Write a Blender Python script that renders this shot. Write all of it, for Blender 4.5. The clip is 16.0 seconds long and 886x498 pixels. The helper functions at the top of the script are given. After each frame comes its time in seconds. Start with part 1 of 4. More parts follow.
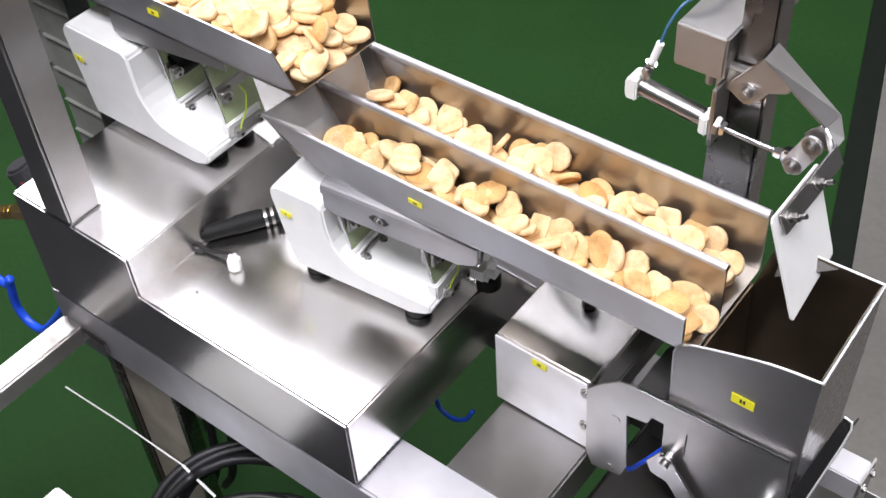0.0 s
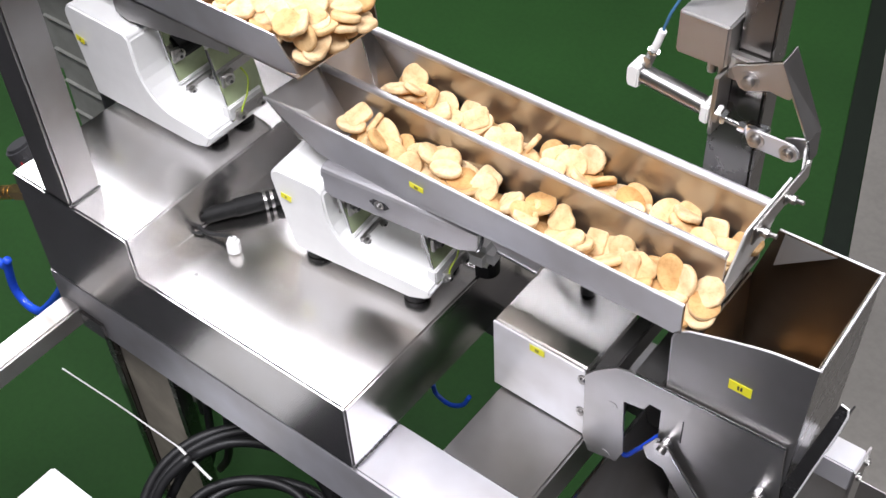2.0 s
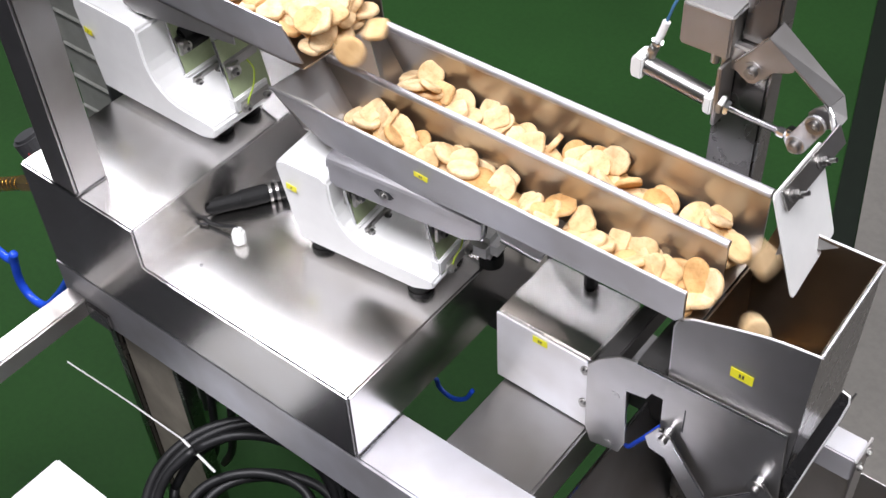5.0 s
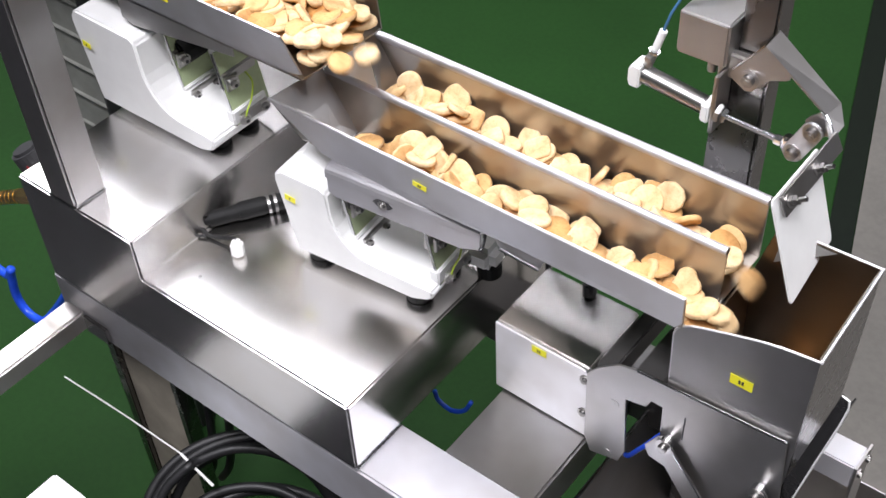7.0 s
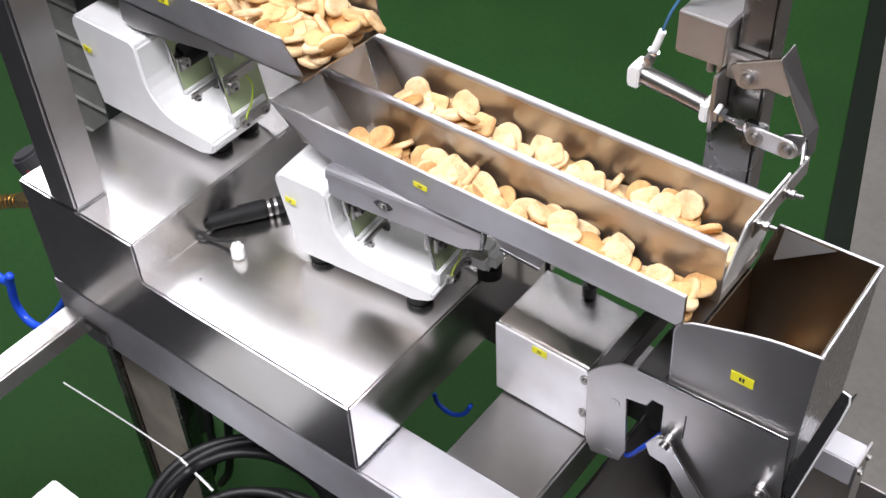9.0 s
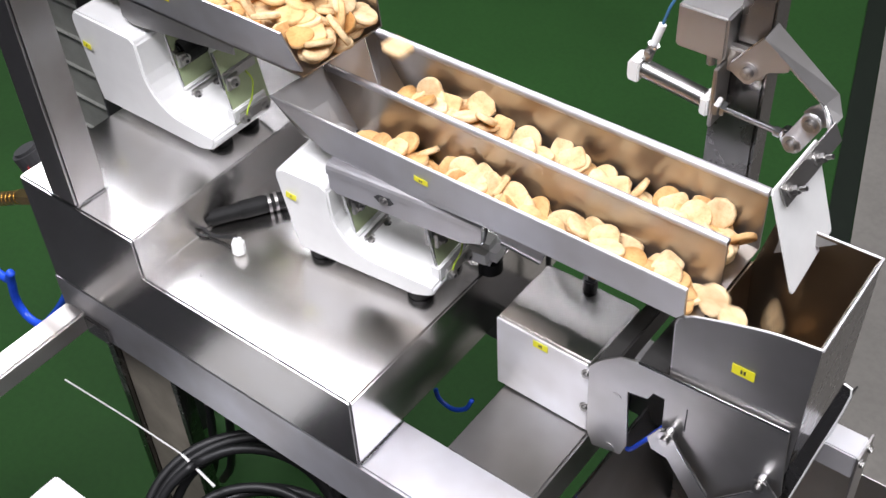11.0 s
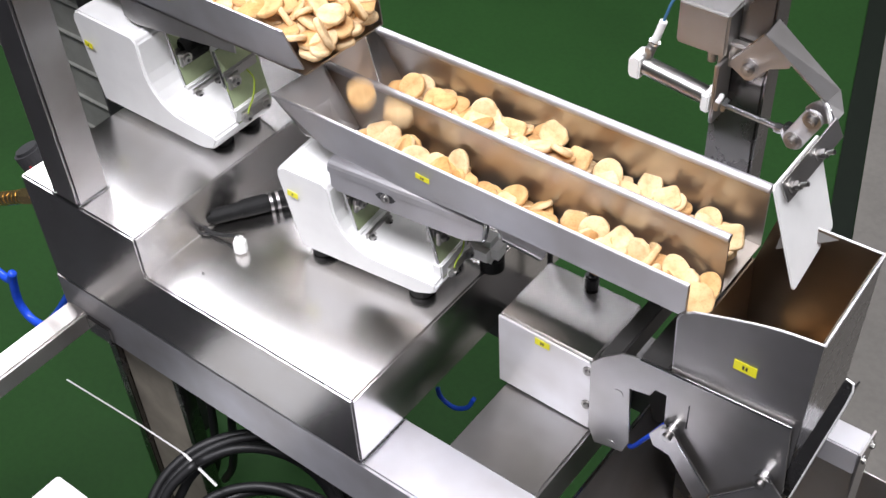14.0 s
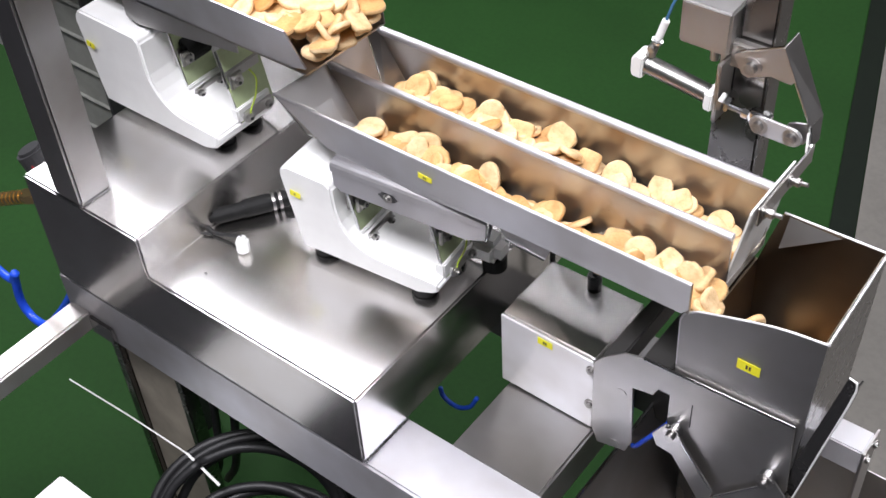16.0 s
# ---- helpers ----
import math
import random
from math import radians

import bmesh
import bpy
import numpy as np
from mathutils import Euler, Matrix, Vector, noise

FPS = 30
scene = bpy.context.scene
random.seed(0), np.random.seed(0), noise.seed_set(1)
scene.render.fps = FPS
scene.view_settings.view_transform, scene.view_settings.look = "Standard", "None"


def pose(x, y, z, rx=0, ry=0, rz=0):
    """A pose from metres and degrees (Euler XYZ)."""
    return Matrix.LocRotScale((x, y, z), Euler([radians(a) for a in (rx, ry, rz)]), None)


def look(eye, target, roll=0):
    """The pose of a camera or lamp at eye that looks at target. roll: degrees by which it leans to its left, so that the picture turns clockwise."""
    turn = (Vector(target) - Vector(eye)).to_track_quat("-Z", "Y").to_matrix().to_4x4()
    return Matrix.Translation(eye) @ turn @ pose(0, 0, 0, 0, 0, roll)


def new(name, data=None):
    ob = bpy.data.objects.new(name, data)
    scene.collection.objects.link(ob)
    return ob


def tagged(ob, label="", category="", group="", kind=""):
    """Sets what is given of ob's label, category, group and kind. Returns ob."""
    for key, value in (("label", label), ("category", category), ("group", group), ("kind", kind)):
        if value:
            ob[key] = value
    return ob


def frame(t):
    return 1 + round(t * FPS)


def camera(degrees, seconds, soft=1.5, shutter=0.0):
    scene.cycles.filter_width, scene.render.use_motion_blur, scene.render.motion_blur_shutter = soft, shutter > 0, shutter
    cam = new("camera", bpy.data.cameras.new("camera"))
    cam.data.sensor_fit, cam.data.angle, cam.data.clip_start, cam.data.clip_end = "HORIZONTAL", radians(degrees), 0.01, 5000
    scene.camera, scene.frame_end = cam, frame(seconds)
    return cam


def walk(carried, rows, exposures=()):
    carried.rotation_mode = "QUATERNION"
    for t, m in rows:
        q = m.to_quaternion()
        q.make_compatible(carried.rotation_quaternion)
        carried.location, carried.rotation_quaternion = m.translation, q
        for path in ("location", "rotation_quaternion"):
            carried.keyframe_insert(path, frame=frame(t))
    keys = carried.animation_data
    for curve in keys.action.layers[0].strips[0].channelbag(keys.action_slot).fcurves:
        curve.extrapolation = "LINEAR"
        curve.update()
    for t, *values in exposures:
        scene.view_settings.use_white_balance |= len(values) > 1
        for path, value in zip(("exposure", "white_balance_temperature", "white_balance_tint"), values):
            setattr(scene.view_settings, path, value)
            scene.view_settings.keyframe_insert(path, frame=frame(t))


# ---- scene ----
cam = camera(40.7, 16.0, shutter=0.5)
PATH = [
    (0, (0.719, -0.613, 1.252), (-0.203, 0.453, -0.166), -4.5),
    (0.5, (0.716, -0.619, 1.255), (-0.197, 0.45, -0.168), -4.1),
    (1, (0.717, -0.621, 1.253), (-0.194, 0.446, -0.171), -3.9),
    (1.5, (0.72, -0.622, 1.25), (-0.193, 0.443, -0.175), -3.7),
    (2, (0.718, -0.624, 1.25), (-0.19, 0.439, -0.18), -3.5),
    (2.5, (0.717, -0.631, 1.249), (-0.187, 0.433, -0.183), -3.3),
    (3, (0.721, -0.634, 1.246), (-0.186, 0.428, -0.186), -3.3),
    (3.5, (0.727, -0.625, 1.246), (-0.187, 0.424, -0.19), -3.7),
    (4, (0.73, -0.633, 1.244), (-0.185, 0.422, -0.187), -3.5),
    (6.5, (0.735, -0.648, 1.233), (-0.191, 0.434, -0.17), -3.4),
    (7, (0.736, -0.655, 1.231), (-0.192, 0.437, -0.165), -3.3),
    (7.5, (0.737, -0.659, 1.228), (-0.194, 0.439, -0.16), -3.3),
    (8, (0.735, -0.664, 1.228), (-0.192, 0.44, -0.158), -3.1),
    (8.5, (0.74, -0.667, 1.224), (-0.192, 0.439, -0.157), -3.2),
    (9, (0.74, -0.672, 1.222), (-0.191, 0.438, -0.157), -3.2),
    (11.5, (0.742, -0.676, 1.218), (-0.188, 0.431, -0.164), -3.5),
    (12, (0.745, -0.677, 1.216), (-0.187, 0.431, -0.164), -3.6),
    (12.5, (0.745, -0.676, 1.216), (-0.188, 0.431, -0.165), -3.7),
    (13, (0.745, -0.678, 1.217), (-0.188, 0.429, -0.163), -3.7),
    (13.5, (0.742, -0.678, 1.217), (-0.188, 0.429, -0.164), -3.6),
    (14, (0.744, -0.68, 1.215), (-0.189, 0.429, -0.163), -3.6),
    (14.5, (0.747, -0.676, 1.216), (-0.19, 0.428, -0.165), -3.9),
    (15, (0.747, -0.676, 1.214), (-0.191, 0.427, -0.165), -3.9),
    (15.5, (0.744, -0.679, 1.216), (-0.192, 0.426, -0.164), -3.8),
    (16, (0.742, -0.679, 1.216), (-0.192, 0.426, -0.164), -3.8),
]
walk(cam, [(t, look(eye, target, roll)) for t, eye, target, roll in PATH])

# ---- world and light ----
world = bpy.data.worlds.new("hall_air")
scene.world = world
world.use_nodes = True
world.node_tree.nodes["Background"].inputs[0].default_value = (0.55, 0.6, 0.62, 1)
world.node_tree.nodes["Background"].inputs[1].default_value = 0.25
scene.view_settings.exposure = -0.42


# ---- materials ----
def shader(name):
    m = bpy.data.materials.new(name)
    m.use_nodes = True
    nt = m.node_tree
    return m, nt, nt.nodes["Principled BSDF"]


def mapped_noise(nt, scale, detail=4.0, stretch=(1, 1, 1), rough=0.55):
    tc = nt.nodes.new("ShaderNodeTexCoord")
    mp = nt.nodes.new("ShaderNodeMapping")
    mp.inputs["Scale"].default_value = stretch
    nz = nt.nodes.new("ShaderNodeTexNoise")
    nz.inputs["Scale"].default_value = scale
    nz.inputs["Detail"].default_value = detail
    nz.inputs["Roughness"].default_value = rough
    nt.links.new(tc.outputs["Object"], mp.inputs["Vector"])
    nt.links.new(mp.outputs["Vector"], nz.inputs["Vector"])
    return nz.outputs["Fac"]


def ramp(nt, fac, stops):
    r = nt.nodes.new("ShaderNodeValToRGB")
    els = r.color_ramp.elements
    els[0].position, els[0].color = stops[0][0], (*stops[0][1], 1)
    els[1].position, els[1].color = stops[-1][0], (*stops[-1][1], 1)
    for p, c in stops[1:-1]:
        e = els.new(p)
        e.color = (*c, 1)
    nt.links.new(fac, r.inputs["Fac"])
    return r.outputs["Color"]


def span(nt, fac, lo, hi):
    r = nt.nodes.new("ShaderNodeMapRange")
    r.inputs["To Min"].default_value, r.inputs["To Max"].default_value = lo, hi
    nt.links.new(fac, r.inputs["Value"])
    return r.outputs["Result"]


def bump(nt, b, fac, strength, distance=0.001):
    n = nt.nodes.new("ShaderNodeBump")
    n.inputs["Strength"].default_value = strength
    n.inputs["Distance"].default_value = distance
    nt.links.new(fac, n.inputs["Height"])
    nt.links.new(n.outputs["Normal"], b.inputs["Normal"])


def steel(name, base=0.62, rough=(0.2, 0.36), grain=(1, 60, 60), tint=(1.0, 0.985, 0.985), strength=0.02, across=None):
    """Brushed stainless steel; grain stretches the brush marks along one axis."""
    m, nt, b = shader(name)
    b.inputs["Metallic"].default_value = 1.0
    brush = mapped_noise(nt, 9, 5, grain)
    cloud = mapped_noise(nt, 7, 3)
    dark, light = [tuple(base * k * c * w for c, w in zip(tint, warm)) for k, warm in ((0.80, (1.02, 0.99, 0.94)), (1.07, (1, 1, 1)))]
    nt.links.new(ramp(nt, cloud, [(0.3, dark), (0.7, light)]), b.inputs["Base Color"])
    mix = nt.nodes.new("ShaderNodeMath")
    mix.operation = "MULTIPLY_ADD"
    mix.inputs[1].default_value = 0.5
    nt.links.new(brush, mix.inputs[0])
    half = span(nt, cloud, 0.0, 0.5)
    nt.links.new(half, mix.inputs[2])
    nt.links.new(span(nt, mix.outputs[0], *rough), b.inputs["Roughness"])
    bump(nt, b, brush, strength, 0.0006)
    if across is not None:
        way = nt.nodes.new("ShaderNodeCombineXYZ")
        for i in range(3):
            way.inputs[i].default_value = across[i]
        nt.links.new(way.outputs[0], b.inputs["Tangent"])
        b.inputs["Anisotropic"].default_value = 0.75
    return m


def plain(name, colour, rough=0.5, metal=0.0, vary=0.15, scale=40, relief=0.05, spec=0.5):
    m, nt, b = shader(name)
    b.inputs["Metallic"].default_value = metal
    b.inputs["Specular IOR Level"].default_value = spec
    nz = mapped_noise(nt, scale, 5)
    lo = tuple(c * (1 - vary) for c in colour)
    hi = tuple(min(1, c * (1 + vary)) for c in colour)
    nt.links.new(ramp(nt, nz, [(0.3, lo), (0.7, hi)]), b.inputs["Base Color"])
    nt.links.new(span(nt, nz, rough * 0.85, min(1, rough * 1.15)), b.inputs["Roughness"])
    bump(nt, b, nz, relief, 0.0008)
    return m


def biscuit_matter():
    m, nt, b = shader("baked_biscuit")
    info = nt.nodes.new("ShaderNodeObjectInfo")
    grain = mapped_noise(nt, 260, 6, rough=0.7)
    patch = mapped_noise(nt, 45, 3)
    pale = ramp(nt, patch, [(0.25, (0.54, 0.355, 0.185)), (0.5, (0.72, 0.53, 0.31)), (0.75, (0.80, 0.63, 0.40))])
    hue = nt.nodes.new("ShaderNodeMix")
    hue.data_type, hue.blend_type = "RGBA", "MULTIPLY"
    hue.inputs["Factor"].default_value = 1.0
    tone = ramp(nt, info.outputs["Random"], [(0.0, (0.84, 0.68, 0.48)), (0.25, (0.93, 0.86, 0.74)), (0.5, (1.0, 0.98, 0.94)), (1.0, (1.0, 1.0, 1.0))])
    nt.links.new(pale, hue.inputs["A"])
    nt.links.new(tone, hue.inputs["B"])
    under = nt.nodes.new("ShaderNodeMix")
    under.data_type, under.blend_type = "RGBA", "MULTIPLY"
    tc = nt.nodes.new("ShaderNodeTexCoord")
    xyz = nt.nodes.new("ShaderNodeSeparateXYZ")
    nt.links.new(tc.outputs["Object"], xyz.inputs[0])
    low = nt.nodes.new("ShaderNodeMapRange")
    low.inputs["From Min"].default_value, low.inputs["From Max"].default_value = -0.0012, -0.0036
    nt.links.new(xyz.outputs["Z"], low.inputs["Value"])
    nt.links.new(low.outputs["Result"], under.inputs["Factor"])
    nt.links.new(hue.outputs["Result"], under.inputs["A"])
    under.inputs["B"].default_value = (0.86, 0.70, 0.52, 1)
    hue = under
    crumb = nt.nodes.new("ShaderNodeMix")
    crumb.data_type, crumb.blend_type = "RGBA", "MULTIPLY"
    crumb.inputs["Factor"].default_value = 0.4
    nt.links.new(hue.outputs["Result"], crumb.inputs["A"])
    nt.links.new(ramp(nt, grain, [(0.32, (0.62, 0.48, 0.32)), (0.5, (1, 1, 1))]), crumb.inputs["B"])
    nt.links.new(crumb.outputs["Result"], b.inputs["Base Color"])
    b.inputs["Roughness"].default_value = 0.85
    b.inputs["Specular IOR Level"].default_value = 0.2
    bump(nt, b, grain, 0.8, 0.0016)
    return m


STEEL_X = steel("brushed_steel_along", base=0.74, tint=(0.95, 0.95, 1.0), rough=(0.44, 0.52), grain=(1, 140, 140), across=(0, 0.7, 0.7))
STEEL_Y = steel("brushed_steel_across", rough=(0.32, 0.40), grain=(140, 1, 140), across=(0.7, 0, 0.7))
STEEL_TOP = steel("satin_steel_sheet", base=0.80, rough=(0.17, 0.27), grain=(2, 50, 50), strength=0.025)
STEEL_Z = steel("brushed_steel_upright", base=0.4, grain=(100, 100, 1), rough=(0.28, 0.38), across=(0.7, 0.7, 0))
STEEL_DULL = steel("bead_blasted_steel", base=0.50, rough=(0.34, 0.46), grain=(6, 6, 6), tint=(1.0, 0.99, 0.99), strength=0.03)
# Warm tint strengthens the brown biscuit reflection on the trough walls.
STEEL_IN = steel("trough_steel", base=0.46, rough=(0.24, 0.34), grain=(1, 60, 60), tint=(1, 0.95, 0.90), strength=0.02, across=(0, 0.7, 0.7))
STEEL_POST = steel("brushed_post_steel", base=0.56, grain=(100, 100, 1), rough=(0.32, 0.42), across=(0.7, 0.7, 0))
# Base darkened in place of dark reflections on hopper side, column and legs.
STEEL_SHADED = steel("shaded_smooth_steel", base=0.22, rough=(0.22, 0.32), grain=(3, 3, 3), strength=0.02)
# Lower base colour stands in for the dark reflection on front faces.
STEEL_DIMMED = steel("dimmed_front_steel", base=0.36, rough=(0.18, 0.27), grain=(2, 30, 30), strength=0.012)
STEEL_RAIL = steel("brushed_beam_steel", base=0.64, tint=(0.94, 0.94, 1.0), rough=(0.42, 0.50), grain=(1, 140, 140), across=(0, 0.7, 0.7))
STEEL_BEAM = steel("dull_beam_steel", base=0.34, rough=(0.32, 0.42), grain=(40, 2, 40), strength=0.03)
# Base raised near white to paint in the light these faces and rims catch.
STEEL_LIT = steel("lit_cover_steel", base=0.95, tint=(0.96, 0.96, 1.0), rough=(0.52, 0.6), grain=(1, 140, 140), across=(0, 0.7, 0.7))
# Near-black base stands for dark reflections on the rear beam and support arms.
STEEL_UNLIT = steel("unlit_bar_steel", base=0.13, rough=(0.5, 0.6), grain=(3, 3, 3))
# Brown tint paints in the reflection of the biscuits inside the hopper.
STEEL_BROWNED = steel("browned_inner_steel", base=0.24, rough=(0.34, 0.46), grain=(3, 3, 3), tint=(1.0, 0.80, 0.60), strength=0.01)
BARREL = steel("drawn_barrel_steel", base=0.5, rough=(0.26, 0.34), grain=(1, 90, 90))
CHROME = plain("polished_chrome", (0.75, 0.75, 0.76), 0.12, 1.0, 0.05, 30, 0.02)
BOLT = plain("bolt_steel", (0.42, 0.41, 0.40), 0.3, 1.0, 0.15, 120, 0.05)
WHITE_CAST = plain("white_cast_enamel", (0.80, 0.80, 0.79), 0.32, 0.0, 0.03, 25, 0.06)
WHITE_PLASTIC = plain("white_plastic", (0.82, 0.82, 0.80), 0.4, 0.0, 0.03, 30, 0.03)
RUBBER = plain("black_rubber", (0.012, 0.012, 0.012), 0.6, 0.0, 0.3, 60, 0.1, 0.2)
CABLE = plain("black_cable_jacket", (0.012, 0.012, 0.013), 0.5, 0.0, 0.2, 50, 0.03)
BLUE = plain("blue_air_hose", (0.02, 0.09, 0.72), 0.25, 0.0, 0.1, 30, 0.02)
CLEAR_BLUE = plain("pale_blue_tube", (0.05, 0.13, 0.24), 0.2, 0.0, 0.1, 30, 0.02)
YELLOW = plain("yellow_label_film", (0.88, 0.82, 0.03), 0.4, 0.0, 0.04, 30, 0.02)
PRINT = plain("label_print", (0.06, 0.06, 0.03), 0.5)
BRASS = plain("brass_fitting", (0.86, 0.62, 0.26), 0.25, 1.0, 0.12, 60, 0.05)
FIBRE = plain("green_glass_fibre", (0.40, 0.47, 0.28), 0.3, 0.0, 0.08, 60, 0.04)
DARK = plain("dark_plastic", (0.03, 0.03, 0.032), 0.45, 0.0, 0.2, 50, 0.05)
RED = plain("red_button", (0.6, 0.03, 0.04), 0.35, 0.0, 0.08, 30, 0.02)
BISCUIT = biscuit_matter()


def floor_matter(name, base, vary, rough, spec=0.4):
    m, nt, b = shader(name)
    b.inputs["Specular IOR Level"].default_value = spec
    big = mapped_noise(nt, 1.3, 4)
    fine = mapped_noise(nt, 60, 5)
    lo, hi = tuple(c * (1 - vary) for c in base), tuple(c * (1 + vary) for c in base)
    mx = nt.nodes.new("ShaderNodeMix")
    mx.data_type, mx.blend_type = "RGBA", "MULTIPLY"
    mx.inputs["Factor"].default_value = 0.35
    nt.links.new(ramp(nt, big, [(0.3, lo), (0.7, hi)]), mx.inputs["A"])
    nt.links.new(ramp(nt, fine, [(0.35, (0.7, 0.7, 0.7)), (0.6, (1, 1, 1))]), mx.inputs["B"])
    nt.links.new(mx.outputs["Result"], b.inputs["Base Color"])
    nt.links.new(span(nt, big, *rough), b.inputs["Roughness"])
    bump(nt, b, fine, 0.15, 0.002)
    return m


EDGE_STRIP = plain("black_edge_strip", (0.006, 0.009, 0.006), 0.7, 0.0, 0.2, 40, 0.05, 0.1)
TAN = plain("tan_grey_sheet", (0.27, 0.24, 0.195), 0.55, 0.0, 0.2, 18, 0.08)
GREEN_FLOOR = floor_matter("green_floor_paint", (0.0105, 0.040, 0.0075), 0.2, (0.6, 0.8), 0.12)
CONCRETE = floor_matter("grey_concrete", (0.13, 0.122, 0.108), 0.25, (0.6, 0.8))
# Dark tone chosen for what the front faces mirror.
FRONT_FLOOR = floor_matter("dark_grey_front_floor", (0.024, 0.024, 0.027), 0.2, (0.6, 0.8))
WALL_PAINT = floor_matter("hall_wall_paint", (0.12, 0.125, 0.125), 0.08, (0.6, 0.8))
CEILING_PAINT = floor_matter("hall_ceiling_paint", (0.20, 0.205, 0.205), 0.08, (0.7, 0.9))


# ---- building helpers ----
def part(name, bm, material, parent=None, label="", smooth=False):
    me = bpy.data.meshes.new(name)
    bmesh.ops.recalc_face_normals(bm, faces=bm.faces)
    if smooth:
        for f in bm.faces:
            f.smooth = True
    bm.to_mesh(me)
    bm.free()
    me.materials.append(material)
    ob = new(name, me)
    if parent is not None:
        ob.parent = parent
    if label:
        tagged(ob, label)
    return ob


def thing(name, label, category, m=None, group="", kind=""):
    ob = new(name)
    ob.empty_display_size = 0.02
    if m is not None:
        ob.matrix_basis = m
    return tagged(ob, label, category, group, kind)


def soften(bm, w, seg=2):
    if w > 0:
        edges = [e for e in bm.edges if len(e.link_faces) == 2 and e.calc_face_angle(0) > 0.5]
        bmesh.ops.bevel(bm, geom=edges, offset=w, segments=seg, affect="EDGES", clamp_overlap=True)
    return bm


def block(x0, x1, y0, y1, z0, z1, w=0.0, seg=2):
    bm = bmesh.new()
    bmesh.ops.create_cube(bm, size=1)
    for v in bm.verts:
        v.co = Vector(((x0 + x1) / 2 + v.co.x * (x1 - x0), (y0 + y1) / 2 + v.co.y * (y1 - y0), (z0 + z1) / 2 + v.co.z * (z1 - z0)))
    return soften(bm, w, seg)


def prism(outline, y0, y1, w=0.0, seg=2):
    """A plate whose outline lies in the x-z plane, from y0 to y1."""
    bm = bmesh.new()
    a = [bm.verts.new((x, y0, z)) for x, z in outline]
    b = [bm.verts.new((x, y1, z)) for x, z in outline]
    bm.faces.new(a)
    bm.faces.new(b[::-1])
    n = len(a)
    for i in range(n):
        bm.faces.new((a[i], b[i], b[(i + 1) % n], a[(i + 1) % n]))
    bmesh.ops.recalc_face_normals(bm, faces=bm.faces)
    return soften(bm, w, seg)


def extrude_x(outline, x0, x1, w=0.0, seg=2):
    """The same with an outline in the y-z plane, from x0 to x1."""
    bm = prism(outline, x0, x1, w, seg)
    for v in bm.verts:
        v.co = Vector((v.co.y, v.co.x, v.co.z))
    return bm


def sheet(points, thick, w=0.0):
    """A flat sheet of a given thickness on a planar outline in space."""
    bm = bmesh.new()
    vs = [Vector(p) for p in points]
    n = (vs[1] - vs[0]).cross(vs[2] - vs[0]).normalized() * thick
    a = [bm.verts.new(v) for v in vs]
    b = [bm.verts.new(v + n) for v in vs]
    bm.faces.new(a)
    bm.faces.new(b[::-1])
    for i in range(len(a)):
        bm.faces.new((a[i], b[i], b[(i + 1) % len(a)], a[(i + 1) % len(a)]))
    bmesh.ops.recalc_face_normals(bm, faces=bm.faces)
    return soften(bm, w, 1)


def rod(p, q, r, seg=20, w=0.0, r2=None):
    p, q = Vector(p), Vector(q)
    bm = bmesh.new()
    bmesh.ops.create_cone(bm, cap_ends=True, segments=seg, radius1=r, radius2=r if r2 is None else r2, depth=(q - p).length)
    if w:
        edges = [e for e in bm.edges if e.calc_face_angle(0) > 1.2]
        bmesh.ops.bevel(bm, geom=edges, offset=w, segments=2, affect="EDGES")
    turn = (q - p).to_track_quat("Z", "Y").to_matrix().to_4x4()
    bmesh.ops.transform(bm, matrix=Matrix.Translation((p + q) / 2) @ turn, verts=bm.verts)
    return bm


def smooth_line(points, steps=8):
    """A Catmull-Rom line through the points."""
    pts = [Vector(p) for p in points]
    pts = [pts[0] * 2 - pts[1], *pts, pts[-1] * 2 - pts[-2]]
    out = []
    for i in range(1, len(pts) - 2):
        a, b, c, d = pts[i - 1:i + 3]
        for k in range(steps):
            t = k / steps
            out.append(0.5 * (2 * b + (c - a) * t + (2 * a - 5 * b + 4 * c - d) * t * t + (3 * b - a - 3 * c + d) * t ** 3))
    out.append(pts[-2])
    return out


def hose(points, r, seg=10, steps=8):
    line = smooth_line(points, steps)
    bm = bmesh.new()
    rings, side = [], None
    for i, p in enumerate(line):
        way = (line[min(i + 1, len(line) - 1)] - line[max(i - 1, 0)]).normalized()
        if side is None:
            side = way.orthogonal().normalized()
        side = (side - way * side.dot(way)).normalized()
        up = way.cross(side)
        rings.append([bm.verts.new(p + r * (math.cos(a) * side + math.sin(a) * up)) for a in (2 * math.pi * k / seg for k in range(seg))])
    for a, b in zip(rings, rings[1:]):
        for k in range(seg):
            bm.faces.new((a[k], a[(k + 1) % seg], b[(k + 1) % seg], b[k]))
    bm.faces.new(rings[0])
    bm.faces.new(rings[-1])
    return bm


def joined(*bms):
    out = bmesh.new()
    for b in bms:
        me = bpy.data.meshes.new("scratch")
        b.to_mesh(me)
        b.free()
        out.from_mesh(me)
        bpy.data.meshes.remove(me)
    return out


def bolt(at, way, parent, r=0.006, washer=True, name="bolt"):
    """A hexagon-socket bolt with a washer; its head points along way."""
    at, way = Vector(at), Vector(way).normalized()
    head = part(name, joined(rod(at, at + way * r * 1.1, r, 16, r * 0.15), rod(at + way * r * 1.1, at + way * r * 1.25, r * 0.5, 6)), BOLT, parent, "", False)
    if washer:
        part("washer", rod(at - way * 0.0015, at + way * 0.001, r * 1.6, 20), STEEL_POST, head)
    return head


